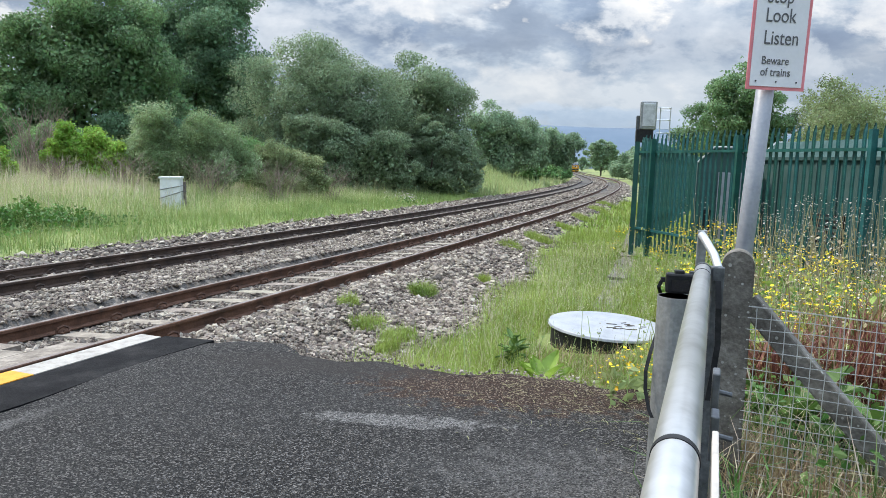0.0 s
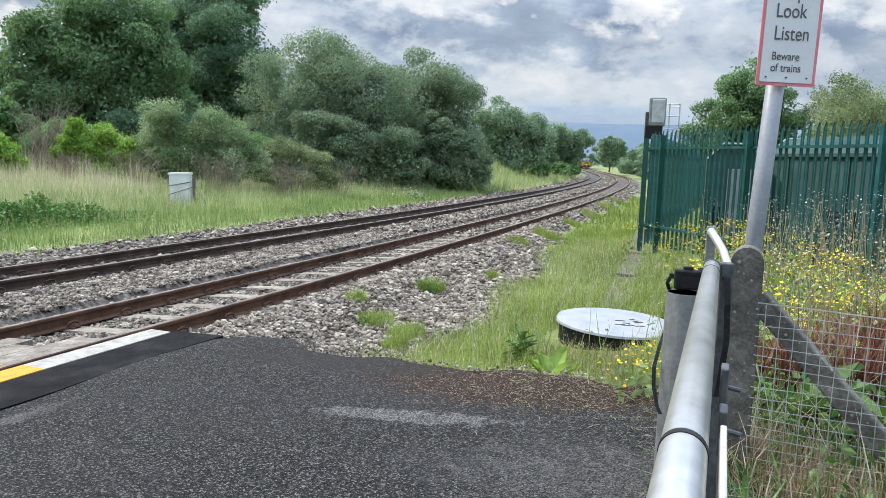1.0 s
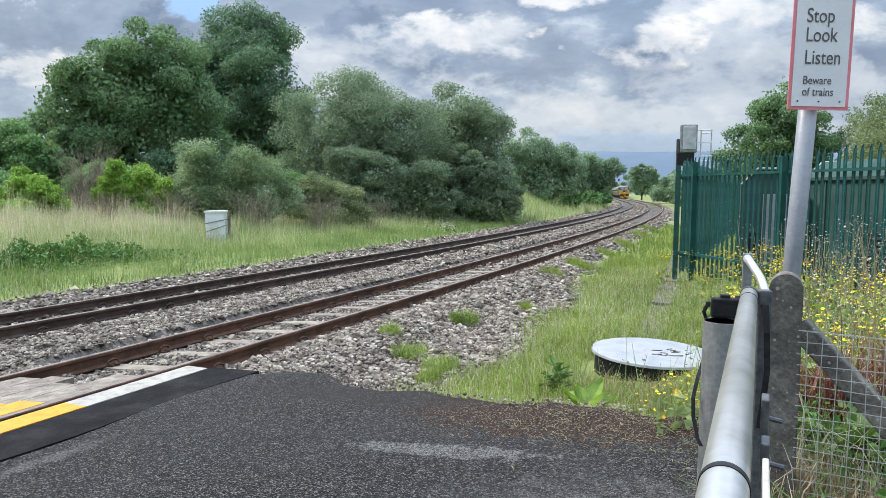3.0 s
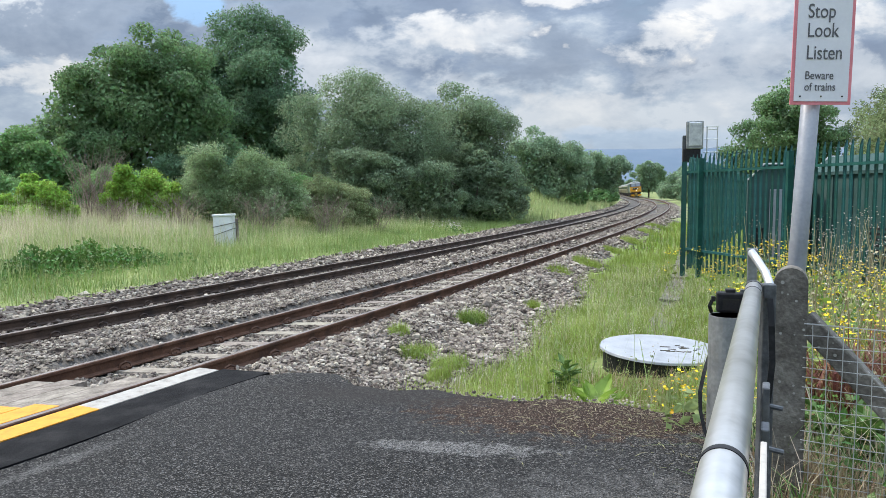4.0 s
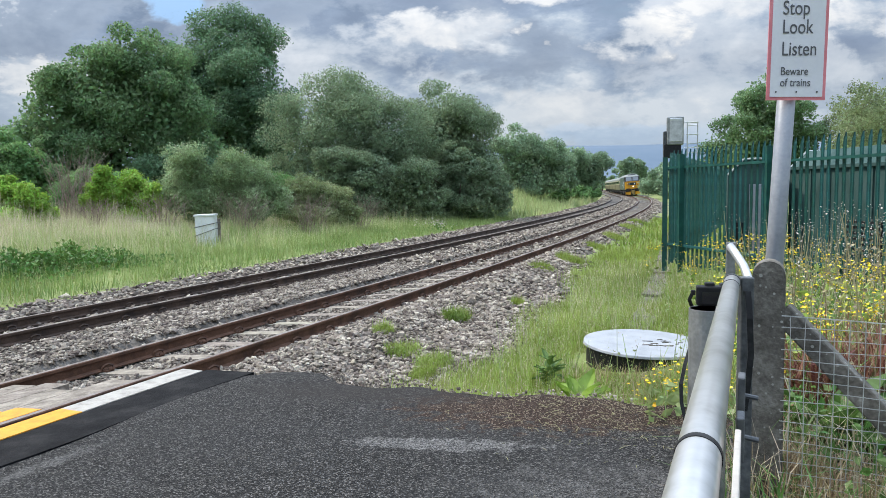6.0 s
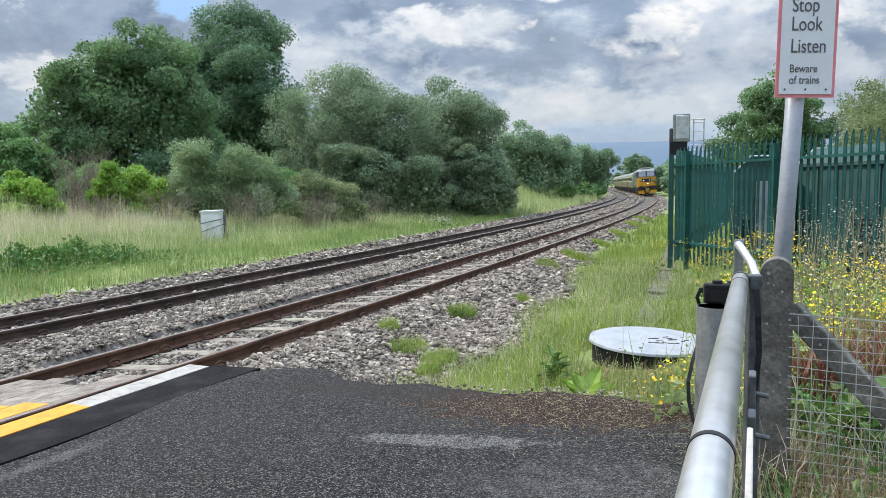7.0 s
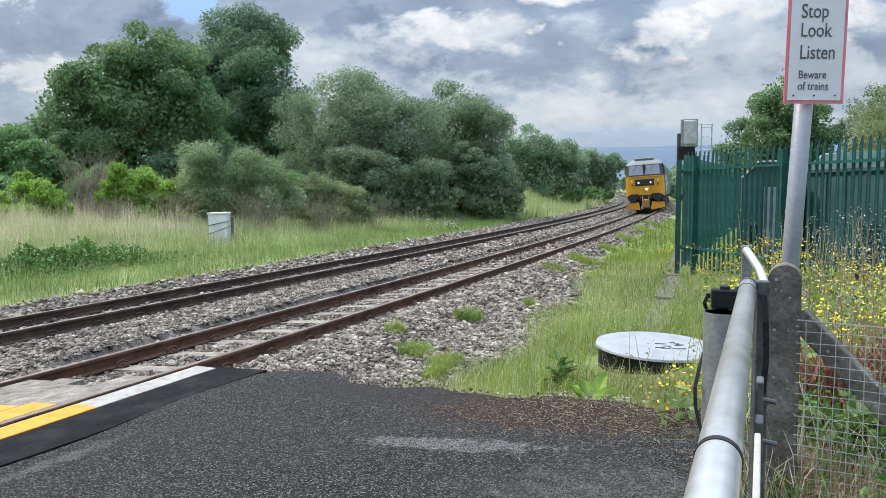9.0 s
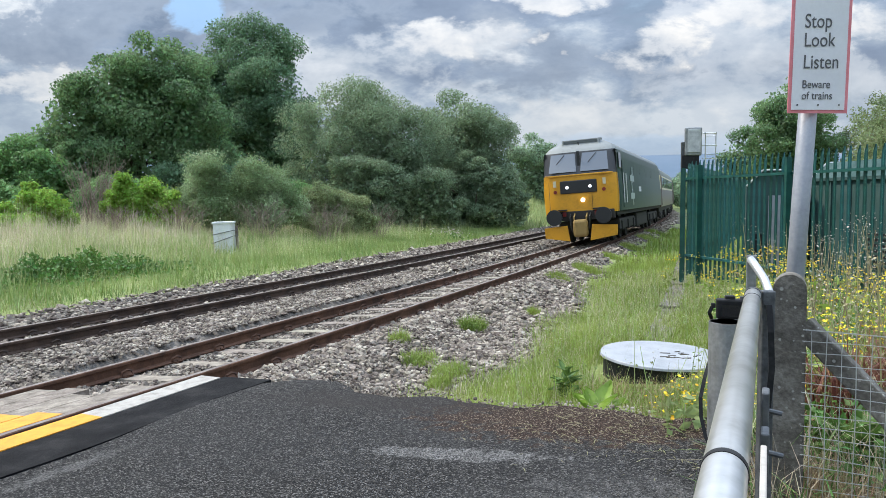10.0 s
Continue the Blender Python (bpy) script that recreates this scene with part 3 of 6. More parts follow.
def build_ballast():
    vs, fs, off = [], [], 0
    # stretches: right distance from, to, along from, to, count, stone size
    for u0, u1, s0, s1, n, size in ((0.02, 2.6, -0.1, 6, 14000, 0.030), (0.02, 2.3, 6, 16, 8000, 0.035), (0.05, 1.9, 16, 45, 5000, 0.055),
                                    (-1.45, -0.05, -0.5, 12, 6500, 0.024), (-1.45, -0.05, 12, 45, 3500, 0.05),
                                    (-3.55, -1.55, -1.5, 12, 17000, 0.024), (-2.05, -1.53, -1.5, 14, 7500, 0.024), (-3.55, -1.55, 12, 45, 7000, 0.055), (-7.2, -3.7, -3, 12, 5500, 0.042), (-7.2, -5.2, 12, 45, 5000, 0.06),
                                    (-3.4, -1.75, 45, 130, 5000, 0.075), (0.2, 1.2, 45, 130, 3500, 0.075), (-6.9, -5.35, 45, 130, 4000, 0.075)):
        u, s = rng.uniform(u0, u1, n), rng.uniform(s0, s1, n)
        if u0 > 0:
            e = bed_edge(s) + 0.15 * np.sin(s * 1.9)
            keep = (s > road_edge(u) - 0.06) & (rng.random(n) > smooth(e - 0.7, e + 0.15, u) * 0.97)
            u, s = u[keep], s[keep]
        if -1.5 < u0 < 0 and u1 < 0:
            keep = (np.abs((s - 0.55 + 0.39) % 0.78 - 0.39) > 0.125) | (s < 0.3)
            u, s = u[keep], s[keep]
        x, y, _ = line(s, -u)
        z = land_height(x, y)
        n = len(u)
        base, sides = (ICO, ICO_F) if size < 0.046 else (OCTA, OCTA_F)
        sc = rng.lognormal(0, 0.32, (n, 1)) * size * rng.uniform(0.55, 1.2, (n, 3)) * (1, 1, 0.72)
        # four differently broken stones
        for q in range(4):
            sel = np.arange(n) % 4 == q
            shape = base * (1 + rng.normal(0, 0.26, base.shape)) * (1.12 if len(base) < 12 else 1)
            v, f = scatter_shape(shape, sides, np.c_[x, y, z + rng.uniform(-0.3, 1.0, n) * size * 0.9][sel], sc[sel], turns(int(sel.sum())))
            vs.append(v)
            fs.append(f + off)
            off += len(v)
    ob = numpy_mesh("ballast", np.concatenate(vs), np.concatenate(fs), M_STONE)
    tagged(ob, "grey and brown broken stone railway ballast", "ballast", kind="stuff")


def road_material():
    """Coarse tarmac of single chippings, with a pale worn streak and brown moss and litter by the verge."""
    m = bpy.data.materials.new("coarse_tarmac")
    m.use_nodes = True
    t = m.node_tree
    p = t.nodes["Principled BSDF"]
    tc = t.nodes.new("ShaderNodeTexCoord")
    cells = node(t, "ShaderNodeTexVoronoi", Scale=115.0)
    patch = node(t, "ShaderNodeTexNoise", Scale=1.3, Detail=6.0)
    grain = node(t, "ShaderNodeTexNoise", Scale=160.0, Detail=2.0)
    ragged = node(t, "ShaderNodeTexNoise", Scale=9.0, Detail=7.0, Roughness=0.7)
    for n in (cells, patch, grain, ragged):
        t.links.new(tc.outputs["Object"], n.inputs["Vector"])
    one = t.nodes.new("ShaderNodeSeparateColor")
    t.links.new(cells.outputs["Color"], one.inputs[0])
    chip = ramp(t, one.outputs[0], [(0.0, (0.003, 0.003, 0.003)), (0.45, (0.016, 0.0152, 0.0145)), (0.8, (0.062, 0.058, 0.054)), (0.98, (0.19, 0.18, 0.17))])
    worn = mix_rgb(t, ramp(t, patch.outputs[0], [(0.42, (0, 0, 0)), (0.62, (0.20, 0.20, 0.20))]), chip, (0.045, 0.045, 0.046))
    sep = t.nodes.new("ShaderNodeSeparateXYZ")
    t.links.new(tc.outputs["Object"], sep.inputs[0])

    def oval(cx, cy, ax, ay, turn, hard, rough):
        """1 inside a turned oval with ragged edges, 0 outside."""
        c, s = math.cos(turn), math.sin(turn)
        dx, dy = math_node(t, "SUBTRACT", sep.outputs[0], cx), math_node(t, "SUBTRACT", sep.outputs[1], cy)
        a = math_node(t, "DIVIDE", math_node(t, "ADD", math_node(t, "MULTIPLY", dx, c), math_node(t, "MULTIPLY", dy, s)), ax)
        b = math_node(t, "DIVIDE", math_node(t, "SUBTRACT", math_node(t, "MULTIPLY", dy, c), math_node(t, "MULTIPLY", dx, s)), ay)
        d = math_node(t, "ADD", math_node(t, "MULTIPLY", a, a), math_node(t, "MULTIPLY", b, b))
        d = math_node(t, "ADD", d, math_node(t, "MULTIPLY", math_node(t, "SUBTRACT", ragged.outputs[0], 0.5), rough))
        k = t.nodes.new("ShaderNodeMath")
        k.operation, k.use_clamp = "MULTIPLY", True
        t.links.new(math_node(t, "SUBTRACT", 1.0, d), k.inputs[0])
        k.inputs[1].default_value = hard
        return k.outputs[0]

    pale = ramp(t, one.outputs[1], [(0.0, (0.02, 0.02, 0.02)), (0.5, (0.10, 0.097, 0.093)), (0.95, (0.25, 0.24, 0.23))])
    col = mix_rgb(t, oval(-0.24, 4.53, 0.66, 0.12, -0.20, 3.0, 5.0), worn, pale)
    col = mix_rgb(t, math_node(t, "MULTIPLY", oval(0.85, 3.6, 1.0, 0.5, -0.2, 1.0, 4.0), 0.45), col, pale)
    col = mix_rgb(t, math_node(t, "MULTIPLY", oval(-2.75, 4.45, 0.5, 0.10, 1.15, 1.2, 5.0), 0.6), col, pale)
    moss = ramp(t, one.outputs[2], [(0.0, (0.010, 0.006, 0.004)), (0.55, (0.036, 0.019, 0.012)), (0.86, (0.075, 0.044, 0.030)), (0.98, (0.30, 0.25, 0.19))])
    col = mix_rgb(t, oval(0.72, 5.20, 1.35, 0.62, -0.22, 2.6, 4.5), col, moss)
    col = mix_rgb(t, math_node(t, "MULTIPLY", oval(-0.8, 5.9, 1.3, 0.42, -0.2, 1.2, 3.0), 0.6), col, (0.035, 0.030, 0.027))
    t.links.new(col, p.inputs["Base Color"])
    p.inputs["Roughness"].default_value, p.inputs["Specular IOR Level"].default_value = 0.9, 0.25
    bump = node(t, "ShaderNodeBump", Strength=1.0, Distance=0.012)
    t.links.new(math_node(t, "ADD", cells.outputs["Distance"], grain.outputs[0]), bump.inputs["Height"])
    t.links.new(bump.outputs[0], p.inputs["Normal"])
    return m


M_ROAD = road_material()
build_ground()
build_road()
build_deck()
build_track("near_railway_track", "rusty near railway track on concrete sleepers", 0.0, 0.0, M_RUST, 100)
build_track("far_railway_track", "rusty far railway track curving away, shade put into its colour", GAUGE + SIXFOOT, FARZ, M_RUSTSHADED, 70)
build_ballast()


# ---- distance ----
def build_hills():
    bm = bmesh.new()
    rows = []
    for k in range(121):
        a = radians(-75 + 150 * k / 120)
        top = 128 + 14 * math.sin(a * 3.1 + 0.9) + 8 * math.sin(a * 9.0) + 4 * math.sin(a * 23)
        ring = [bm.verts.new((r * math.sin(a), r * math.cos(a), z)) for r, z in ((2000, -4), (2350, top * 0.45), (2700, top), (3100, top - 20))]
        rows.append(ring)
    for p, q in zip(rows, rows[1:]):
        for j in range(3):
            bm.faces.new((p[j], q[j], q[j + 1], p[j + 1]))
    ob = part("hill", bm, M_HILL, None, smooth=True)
    tagged(ob, "long hill ridge on the horizon, painted in haze blue", "hill", kind="structure")


# the blue of distance haze is put into the hillside's base colour
M_HILL = material("haze_painted_hillside", [(0.075, 0.115, 0.165), (0.09, 0.13, 0.18), (0.11, 0.15, 0.20)], 0.002, 1.0, bump=0, fine=0.01)

# ---- trees and shrubs ----
LEAF = np.array([[-0.5, 0, 0], [0, -0.32, 0.08], [0.5, 0, 0], [0, 0.32, 0.08]])
LEAF_F = np.array([[0, 1, 2, 3]])


def facing(normals, loose=1.15):
    """Turns that lay a leaf's flat side roughly across each normal."""
    n = len(normals)
    z = normals + rng.normal(0, loose, (n, 3)) * 0.6
    z /= np.linalg.norm(z, axis=1)[:, None]
    x = np.cross(z, rng.normal(size=(n, 3)))
    x /= np.linalg.norm(x, axis=1)[:, None]
    return np.stack([x, np.cross(z, x), z], 2)


def crown_points(lobes, n, shell=0.5, ragged=0.10):
    """Points in the outer part of many lobes (x, y, z, rx, ry, rz), and the way outwards at each."""
    lobes = np.array(lobes)
    w = lobes[:, 3] * lobes[:, 5]
    i = rng.choice(len(lobes), n, p=w / w.sum())
    d = rng.normal(size=(n, 3))
    d /= np.linalg.norm(d, axis=1)[:, None]
    r = (1 - shell * rng.random(n) ** 1.4) * (1 + np.abs(rng.normal(0, ragged, n)))
    return lobes[i, :3] + d * r[:, None] * lobes[i, 3:6], d


def make_lobes(masses, count, small):
    """Leaf clumps of uneven size over the rounded masses (x, y, z, rx, ry, rz) of a crown."""
    out = []
    area = np.array([m[3] * m[5] for m in masses])
    for (x, y, z, rx, ry, rz), share in zip(masses, area / area.sum()):
        for k in range(max(5, int(count * share))):
            d = rng.normal(size=3)
            d[2] = abs(d[2]) if rng.random() < 0.6 else d[2]
            d[1] = -abs(d[1]) if rng.random() < 0.3 else d[1]
            d /= np.linalg.norm(d)
            e, s = rng.uniform(0.76, 1.08), small * rng.uniform(0.35, 1.15)
            q = min(rx, rz) * s
            out.append((x + d[0] * rx * e, y + d[1] * ry * e, z + d[2] * rz * e, q * 1.15, q, q * 0.8))
    return out


def tree(name, label, category, x, y, base, top, rx, ry, leaves, size, mat, lobes=26, small=0.38, trunk=0.25, ground=None, group="", masses=(), ragged=None):
    """A trunk with limbs under a crown. masses: rounded parts of the crown as shares of its half-sizes, (x, height, width, tallness)."""
    z0 = float(land_height(np.array([x]), np.array([y]))[0]) if ground is None else ground
    t = empty(name, pose(x, y, z0 - 0.05))
    tagged(t, label, category, group)
    cz, rz = (base + top) / 2 - z0, (top - base) / 2
    solid = []
    for mx, mz, mw, mh in masses:
        wob = rng.uniform(-0.09, 0.09, 2)
        solid.append(((mx + wob[0]) * rx, rng.uniform(-0.25, 0.25) * ry, cz + mz * rz, mw * rx * 0.88, mw * ry * 0.88, mh * rz * 0.88 * (1 + wob[1])))
    lb = make_lobes(solid, int(lobes * 2.2), small)
    leaves, size = int(leaves * (2.3 if leaves > 9000 else 1.6)), size * 0.52
    pts, way = crown_points(lb, leaves, ragged=ragged or (0.14 if top - base > 5.5 else 0.30))
    keep = pts[:, 2] > 0.05
    pts, way = pts[keep], way[keep]
    v, f = scatter_shape(LEAF, LEAF_F, pts, rng.uniform(0.6, 1.5, len(pts)) * size, facing(way))
    # a loose, ragged heart of larger leaves closes the crown
    inner, way = crown_points([(a, b, c, r * 0.86, s * 0.86, q * 0.86) for a, b, c, r, s, q in solid], leaves // 3, 0.6)
    keep = inner[:, 2] > 0.05
    inner, way = inner[keep], way[keep]
    v2, f2 = scatter_shape(LEAF, LEAF_F, inner, rng.uniform(0.8, 1.6, len(inner)) * size * 1.6, facing(way))
    c = numpy_mesh("crown", np.concatenate([v, v2]), np.concatenate([f, f2 + len(v)]), mat)
    c.parent = t
    bm = bmesh.new()
    h = (base - z0) + (top - base) * 0.45
    tube(bm, [(0, 0, -0.1), (trunk * 0.2, 0.1 * trunk, h * 0.35), (-trunk * 0.3, 0, h * 0.7), (0, 0, h)], trunk, 8, trunk * 0.4)
    for k in range(7):
        a = 2.4 * k
        hh = h * (0.35 + 0.09 * k)
        e = 0.5
        tube(bm, [(0, 0, hh), (math.cos(a) * rx * e * 0.5, math.sin(a) * ry * e * 0.5, hh + (top - base) * 0.08), (math.cos(a) * rx * e, math.sin(a) * ry * e, hh + (top - base) * 0.18)], trunk * 0.42, 6, trunk * 0.12)
    part("trunk", bm, M_BARK, t)
    return t


def twiggy(name, label, x, y, top, spread, count, thick=0.012, mat=None):
    """A leafless shrub of fine upright twigs."""
    z0 = float(land_height(np.array([x]), np.array([y]))[0])
    t = empty(name, pose(x, y, z0))
    tagged(t, label, "shrub")
    bm = bmesh.new()
    rnd = random.Random(name)
    for k in range(count):
        a, e = rnd.uniform(0, 6.28), spread * rnd.uniform(0.1, 1) ** 0.7
        h = (top - z0) * rnd.uniform(0.55, 1.0)
        p0 = Vector((rnd.uniform(-0.3, 0.3) * spread, rnd.uniform(-0.3, 0.3) * spread, 0))
        p1 = p0 + Vector((math.cos(a) * e * 0.35, math.sin(a) * e * 0.35, h * 0.5))
        p2 = Vector((math.cos(a) * e, math.sin(a) * e, h))
        tube(bm, [p0, p1, p2], thick * 1.6, 4, thick * 0.6, caps=False)
        for j in range(3):
            b = rnd.uniform(0, 6.28)
            q = p1.lerp(p2, rnd.uniform(0.1, 0.8))
            tube(bm, [q, q + Vector((math.cos(b) * 0.3, math.sin(b) * 0.3, rnd.uniform(0.2, 0.5))) * (spread * 0.5)], thick * 0.8, 4, thick * 0.4, caps=False)
    part("twig_tangle", bm, mat or M_TWIG, t)
    return t


def build_trees():
    broad = [(0.20, 0.42, 0.48, 0.56), (-0.24, 0.22, 0.46, 0.54), (-0.50, 0.05, 0.40, 0.46), (-0.72, -0.22, 0.34, 0.40), (0.48, 0.05, 0.50, 0.60), (0.62, -0.38, 0.38, 0.40), (0.10, -0.35, 0.62, 0.55), (-0.40, -0.50, 0.50, 0.45)]
    dome = [(0.0, 0.30, 0.72, 0.70), (0.35, 0.0, 0.64, 0.70), (-0.35, 0.0, 0.62, 0.66), (0.1, -0.4, 0.82, 0.58), (0.45, -0.35, 0.52, 0.55)]
    bush = [(-0.35, 0.12, 0.66, 0.86), (0.10, -0.10, 0.80, 0.84), (0.48, -0.16, 0.52, 0.74), (-0.58, -0.40, 0.42, 0.56), (0.0, -0.50, 0.95, 0.50)]
    wild = [(-0.30, 0.30, 0.34, 0.62), (0.12, 0.05, 0.40, 0.66), (0.50, -0.05, 0.34, 0.56), (-0.68, -0.20, 0.32, 0.50), (0.78, -0.40, 0.26, 0.42), (-0.15, -0.45, 0.60, 0.48), (0.35, -0.50, 0.60, 0.42)]
    low = [(-0.2, 0.15, 0.55, 0.80), (0.38, 0.0, 0.50, 0.72), (-0.60, -0.25, 0.40, 0.60), (0.70, -0.35, 0.30, 0.50), (0.0, -0.40, 0.85, 0.55)]
    tree("ash_tree", "tall broad ash tree with dense green crown", "tree", -22.0, 44.5, 0.4, 12.5, 6.6, 4.5, 30000, 0.29, L_ASH, 46, 0.34, trunk=0.35, masses=broad)
    tree("ash_tree", "tall dark green tree rising behind the ash", "tree", -18.3, 55, 0.6, 15.9, 6.0, 4.6, 32000, 0.29, L_DARK, 50, 0.30, trunk=0.4, masses=dome + [(-0.72, 0.18, 0.50, 0.62)])
    tree("ash_tree", "green hedge tree beside the meadow", "tree", -26.8, 41, 0.0, 5.9, 3.4, 3.5, 12000, 0.28, L_MID, 24, masses=low)
    tree("ash_tree", "green hedge tree at the end of the hedge", "tree", -33, 40, 0.4, 5.0, 4.6, 4, 11000, 0.3, L_MID, 22, masses=low)
    tree("ash_tree", "dark understorey tree behind the shrubs", "tree", -16.2, 42, 0.0, 4.8, 4.4, 3, 11000, 0.26, L_DARK, 20, masses=low)
    tree("willow_bush", "large rounded grey-green willow", "tree", -7.4, 45.5, -0.4, 9.7, 5.5, 4.2, 30000, 0.20, L_WILLOW, 52, 0.30, masses=bush)
    tree("willow_bush", "tall grey-green willow beside the larger one", "tree", -1.9, 49, -0.2, 9.2, 4.0, 4.2, 26000, 0.20, L_WILLOW, 42, 0.30, masses=dome)
    tree("willow_bush", "low willow scrub at the foot of the trees", "shrub", -1.0, 45.5, -0.6, 5.4, 3.2, 2.2, 14000, 0.2, L_WILLOW, 34, masses=wild)
    tree("willow_bush", "dark willow scrub beneath the trees", "shrub", -6.4, 42.0, -0.5, 4.8, 5.0, 2.2, 16000, 0.2, L_WILLOW, 40, masses=wild)
    tree("far_tree", "rounded green tree by the bend", "tree", 5.6, 75, 0.6, 8.0, 4.2, 4, 14000, 0.30, L_FAR, 30, 0.32, group="trees by the bend", masses=bush)
    tree("far_tree", "darker tree by the bend", "tree", 12.6, 96, 0.6, 7.6, 4.6, 4, 11000, 0.34, L_FAR, 28, 0.32, group="trees by the bend", masses=dome)
    tree("far_tree", "dark scrub tree by the bend", "tree", 8.6, 86, 0.6, 6.2, 3.5, 3, 9000, 0.32, L_FAR, 20, group="trees by the bend", masses=low)
    tree("far_tree", "lone round tree beyond the bend", "tree", 43, 205, 1.0, 10.4, 5.0, 5, 7000, 0.6, L_FAR, 24, 0.32, masses=dome)
    for k, (x, y, top, r) in enumerate(((29, 112, 5.2, 4.5), (33, 124, 6.2, 4.5), (27.5, 98, 2.6, 2.5), (36, 140, 4.2, 4), (25.5, 88, 1.7, 1.6), (40, 160, 3.5, 4))):
        tree("hedge_bush", "green hedge bush beyond the outer rail", "shrub", x, y, -0.2, top, r, r, 5000, 0.4, L_FAR, 14, group="hedge beyond the bend", masses=low)
    for k, (x, y, top, r) in enumerate(((9.0, 78, 2.5, 1.2), (13.5, 92, 2.4, 1.8), (16.2, 104, 2.5, 2.0))):
        tree("bank_bush", "bright green bramble on the inner bank", "shrub", x, y, 0.2, top, r, r, 2500, 0.3, L_MID, 10, group="brambles on the bank", masses=low)
    for k, (x, y, r, top) in enumerate(((30, 300, 12, 9), (55, 320, 14, 8), (80, 330, 16, 8), (5, 330, 14, 9), (105, 330, 16, 9), (20, 260, 6, 6))):
        tree("field_tree", "distant green field tree", "tree", x, y, 0, top, r, r * 0.6, 3000, 1.0, L_FAR, 14, group="distant field trees", masses=low)
    tree("oak_tree", "green oak behind the palisade fence", "tree", 14.7, 37.6, 0.4, 8.0, 2.4, 2.2, 12000, 0.19, L_ASH, 34, 0.36, trunk=0.22, masses=dome)
    tree("oak_tree", "lower green bush behind the fence", "shrub", 15.0, 43.6, 0.2, 5.7, 2.6, 1.8, 9500, 0.19, L_ASH, 22, masses=low)
    tree("oak_tree", "olive tree with open crown behind the fence", "tree", 16.0, 29.5, 1.4, 6.1, 2.2, 2.0, 6000, 0.15, L_OLIVE, 30, 0.30, trunk=0.14, masses=bush)
    tree("oak_tree", "green bush behind the equipment hut", "shrub", 19, 36, 0.2, 6.0, 3.5, 2.4, 9500, 0.2, L_OLIVE, 26, masses=low)
    tree("elder_bush", "pale flowering elder bush by the meadow", "shrub", -11.3, 32, 0.3, 4.3, 3.1, 1.8, 18000, 0.13, L_ELDER, 60, 0.42, 0.1, masses=wild, ragged=0.40)
    tree("bright_shrub", "bright yellow-green shrub by the meadow", "shrub", -15.3, 31.2, 0.2, 3.2, 1.9, 1.3, 9500, 0.19, L_LIME, 26, 0.40, 0.06, masses=wild, ragged=0.55)
    tree("bright_shrub", "bright green shrub at the hedge's edge", "shrub", -18.4, 28.5, 0.2, 2.8, 1.6, 1.2, 9500, 0.18, L_LIME, 26, 0.40, 0.06, masses=wild, ragged=0.55)
    tree("olive_shrub", "olive bramble scrub beside the elder", "shrub", -7.4, 34.0, -0.1, 2.8, 2.2, 1.4, 9500, 0.13, L_OLIVE, 40, 0.46, 0.06, masses=wild)
    tree("olive_shrub", "scrub at the hedge's foot", "shrub", -22.5, 31.5, 0.3, 3.2, 2.6, 1.6, 9500, 0.15, L_MID, 18, 0.4, 0.06, masses=low)
    for x, y, top, r in ((-10.2, 37.0, 3.6, 2.6), (-13.5, 36.5, 3.6, 2.8), (-18.5, 36.5, 3.6, 3.0), (-24.5, 35, 3.2, 3.0), (-30, 34, 2.8, 3.0)):
        tree("hedge_bush", "green hedge behind the meadow", "shrub", x, y, -0.1, top, r, 1.6, 9500, 0.18, L_MID, 34, 0.44, 0.06, group="hedge behind the meadow", masses=wild)
    twiggy("dead_shrub", "bare brown leafless shrub", -17.6, 31.8, 4.0, 1.7, 90, 0.007)
    for x, y, top, spread in ((-9.6, 30.2, 1.9, 1.5), (-13.0, 30.0, 1.9, 1.5), (-7.2, 31.8, 1.8, 1.4), (-5.4, 34.5, 1.7, 1.3), (-15.6, 29.6, 1.7, 1.2)):
        twiggy("bramble_stems", "tangle of bare grey stems at the hedge's foot", x, y, top, spread, 42, 0.007)


# ---- grass ----
BLADE = np.array([[-0.5, 0, 0], [0.5, 0, 0], [-0.36, 0.12, 0.60], [0.36, 0.12, 0.60], [0, 0.55, 0.92]])
BLADE_F = np.array([[0, 1, 3], [0, 3, 2], [2, 3, 4]])
FAR_BLADE, FAR_BLADE_F = np.array([[-0.5, 0, 0], [0.5, 0, 0], [0, 0.40, 0.95]]), np.array([[0, 1, 2]])


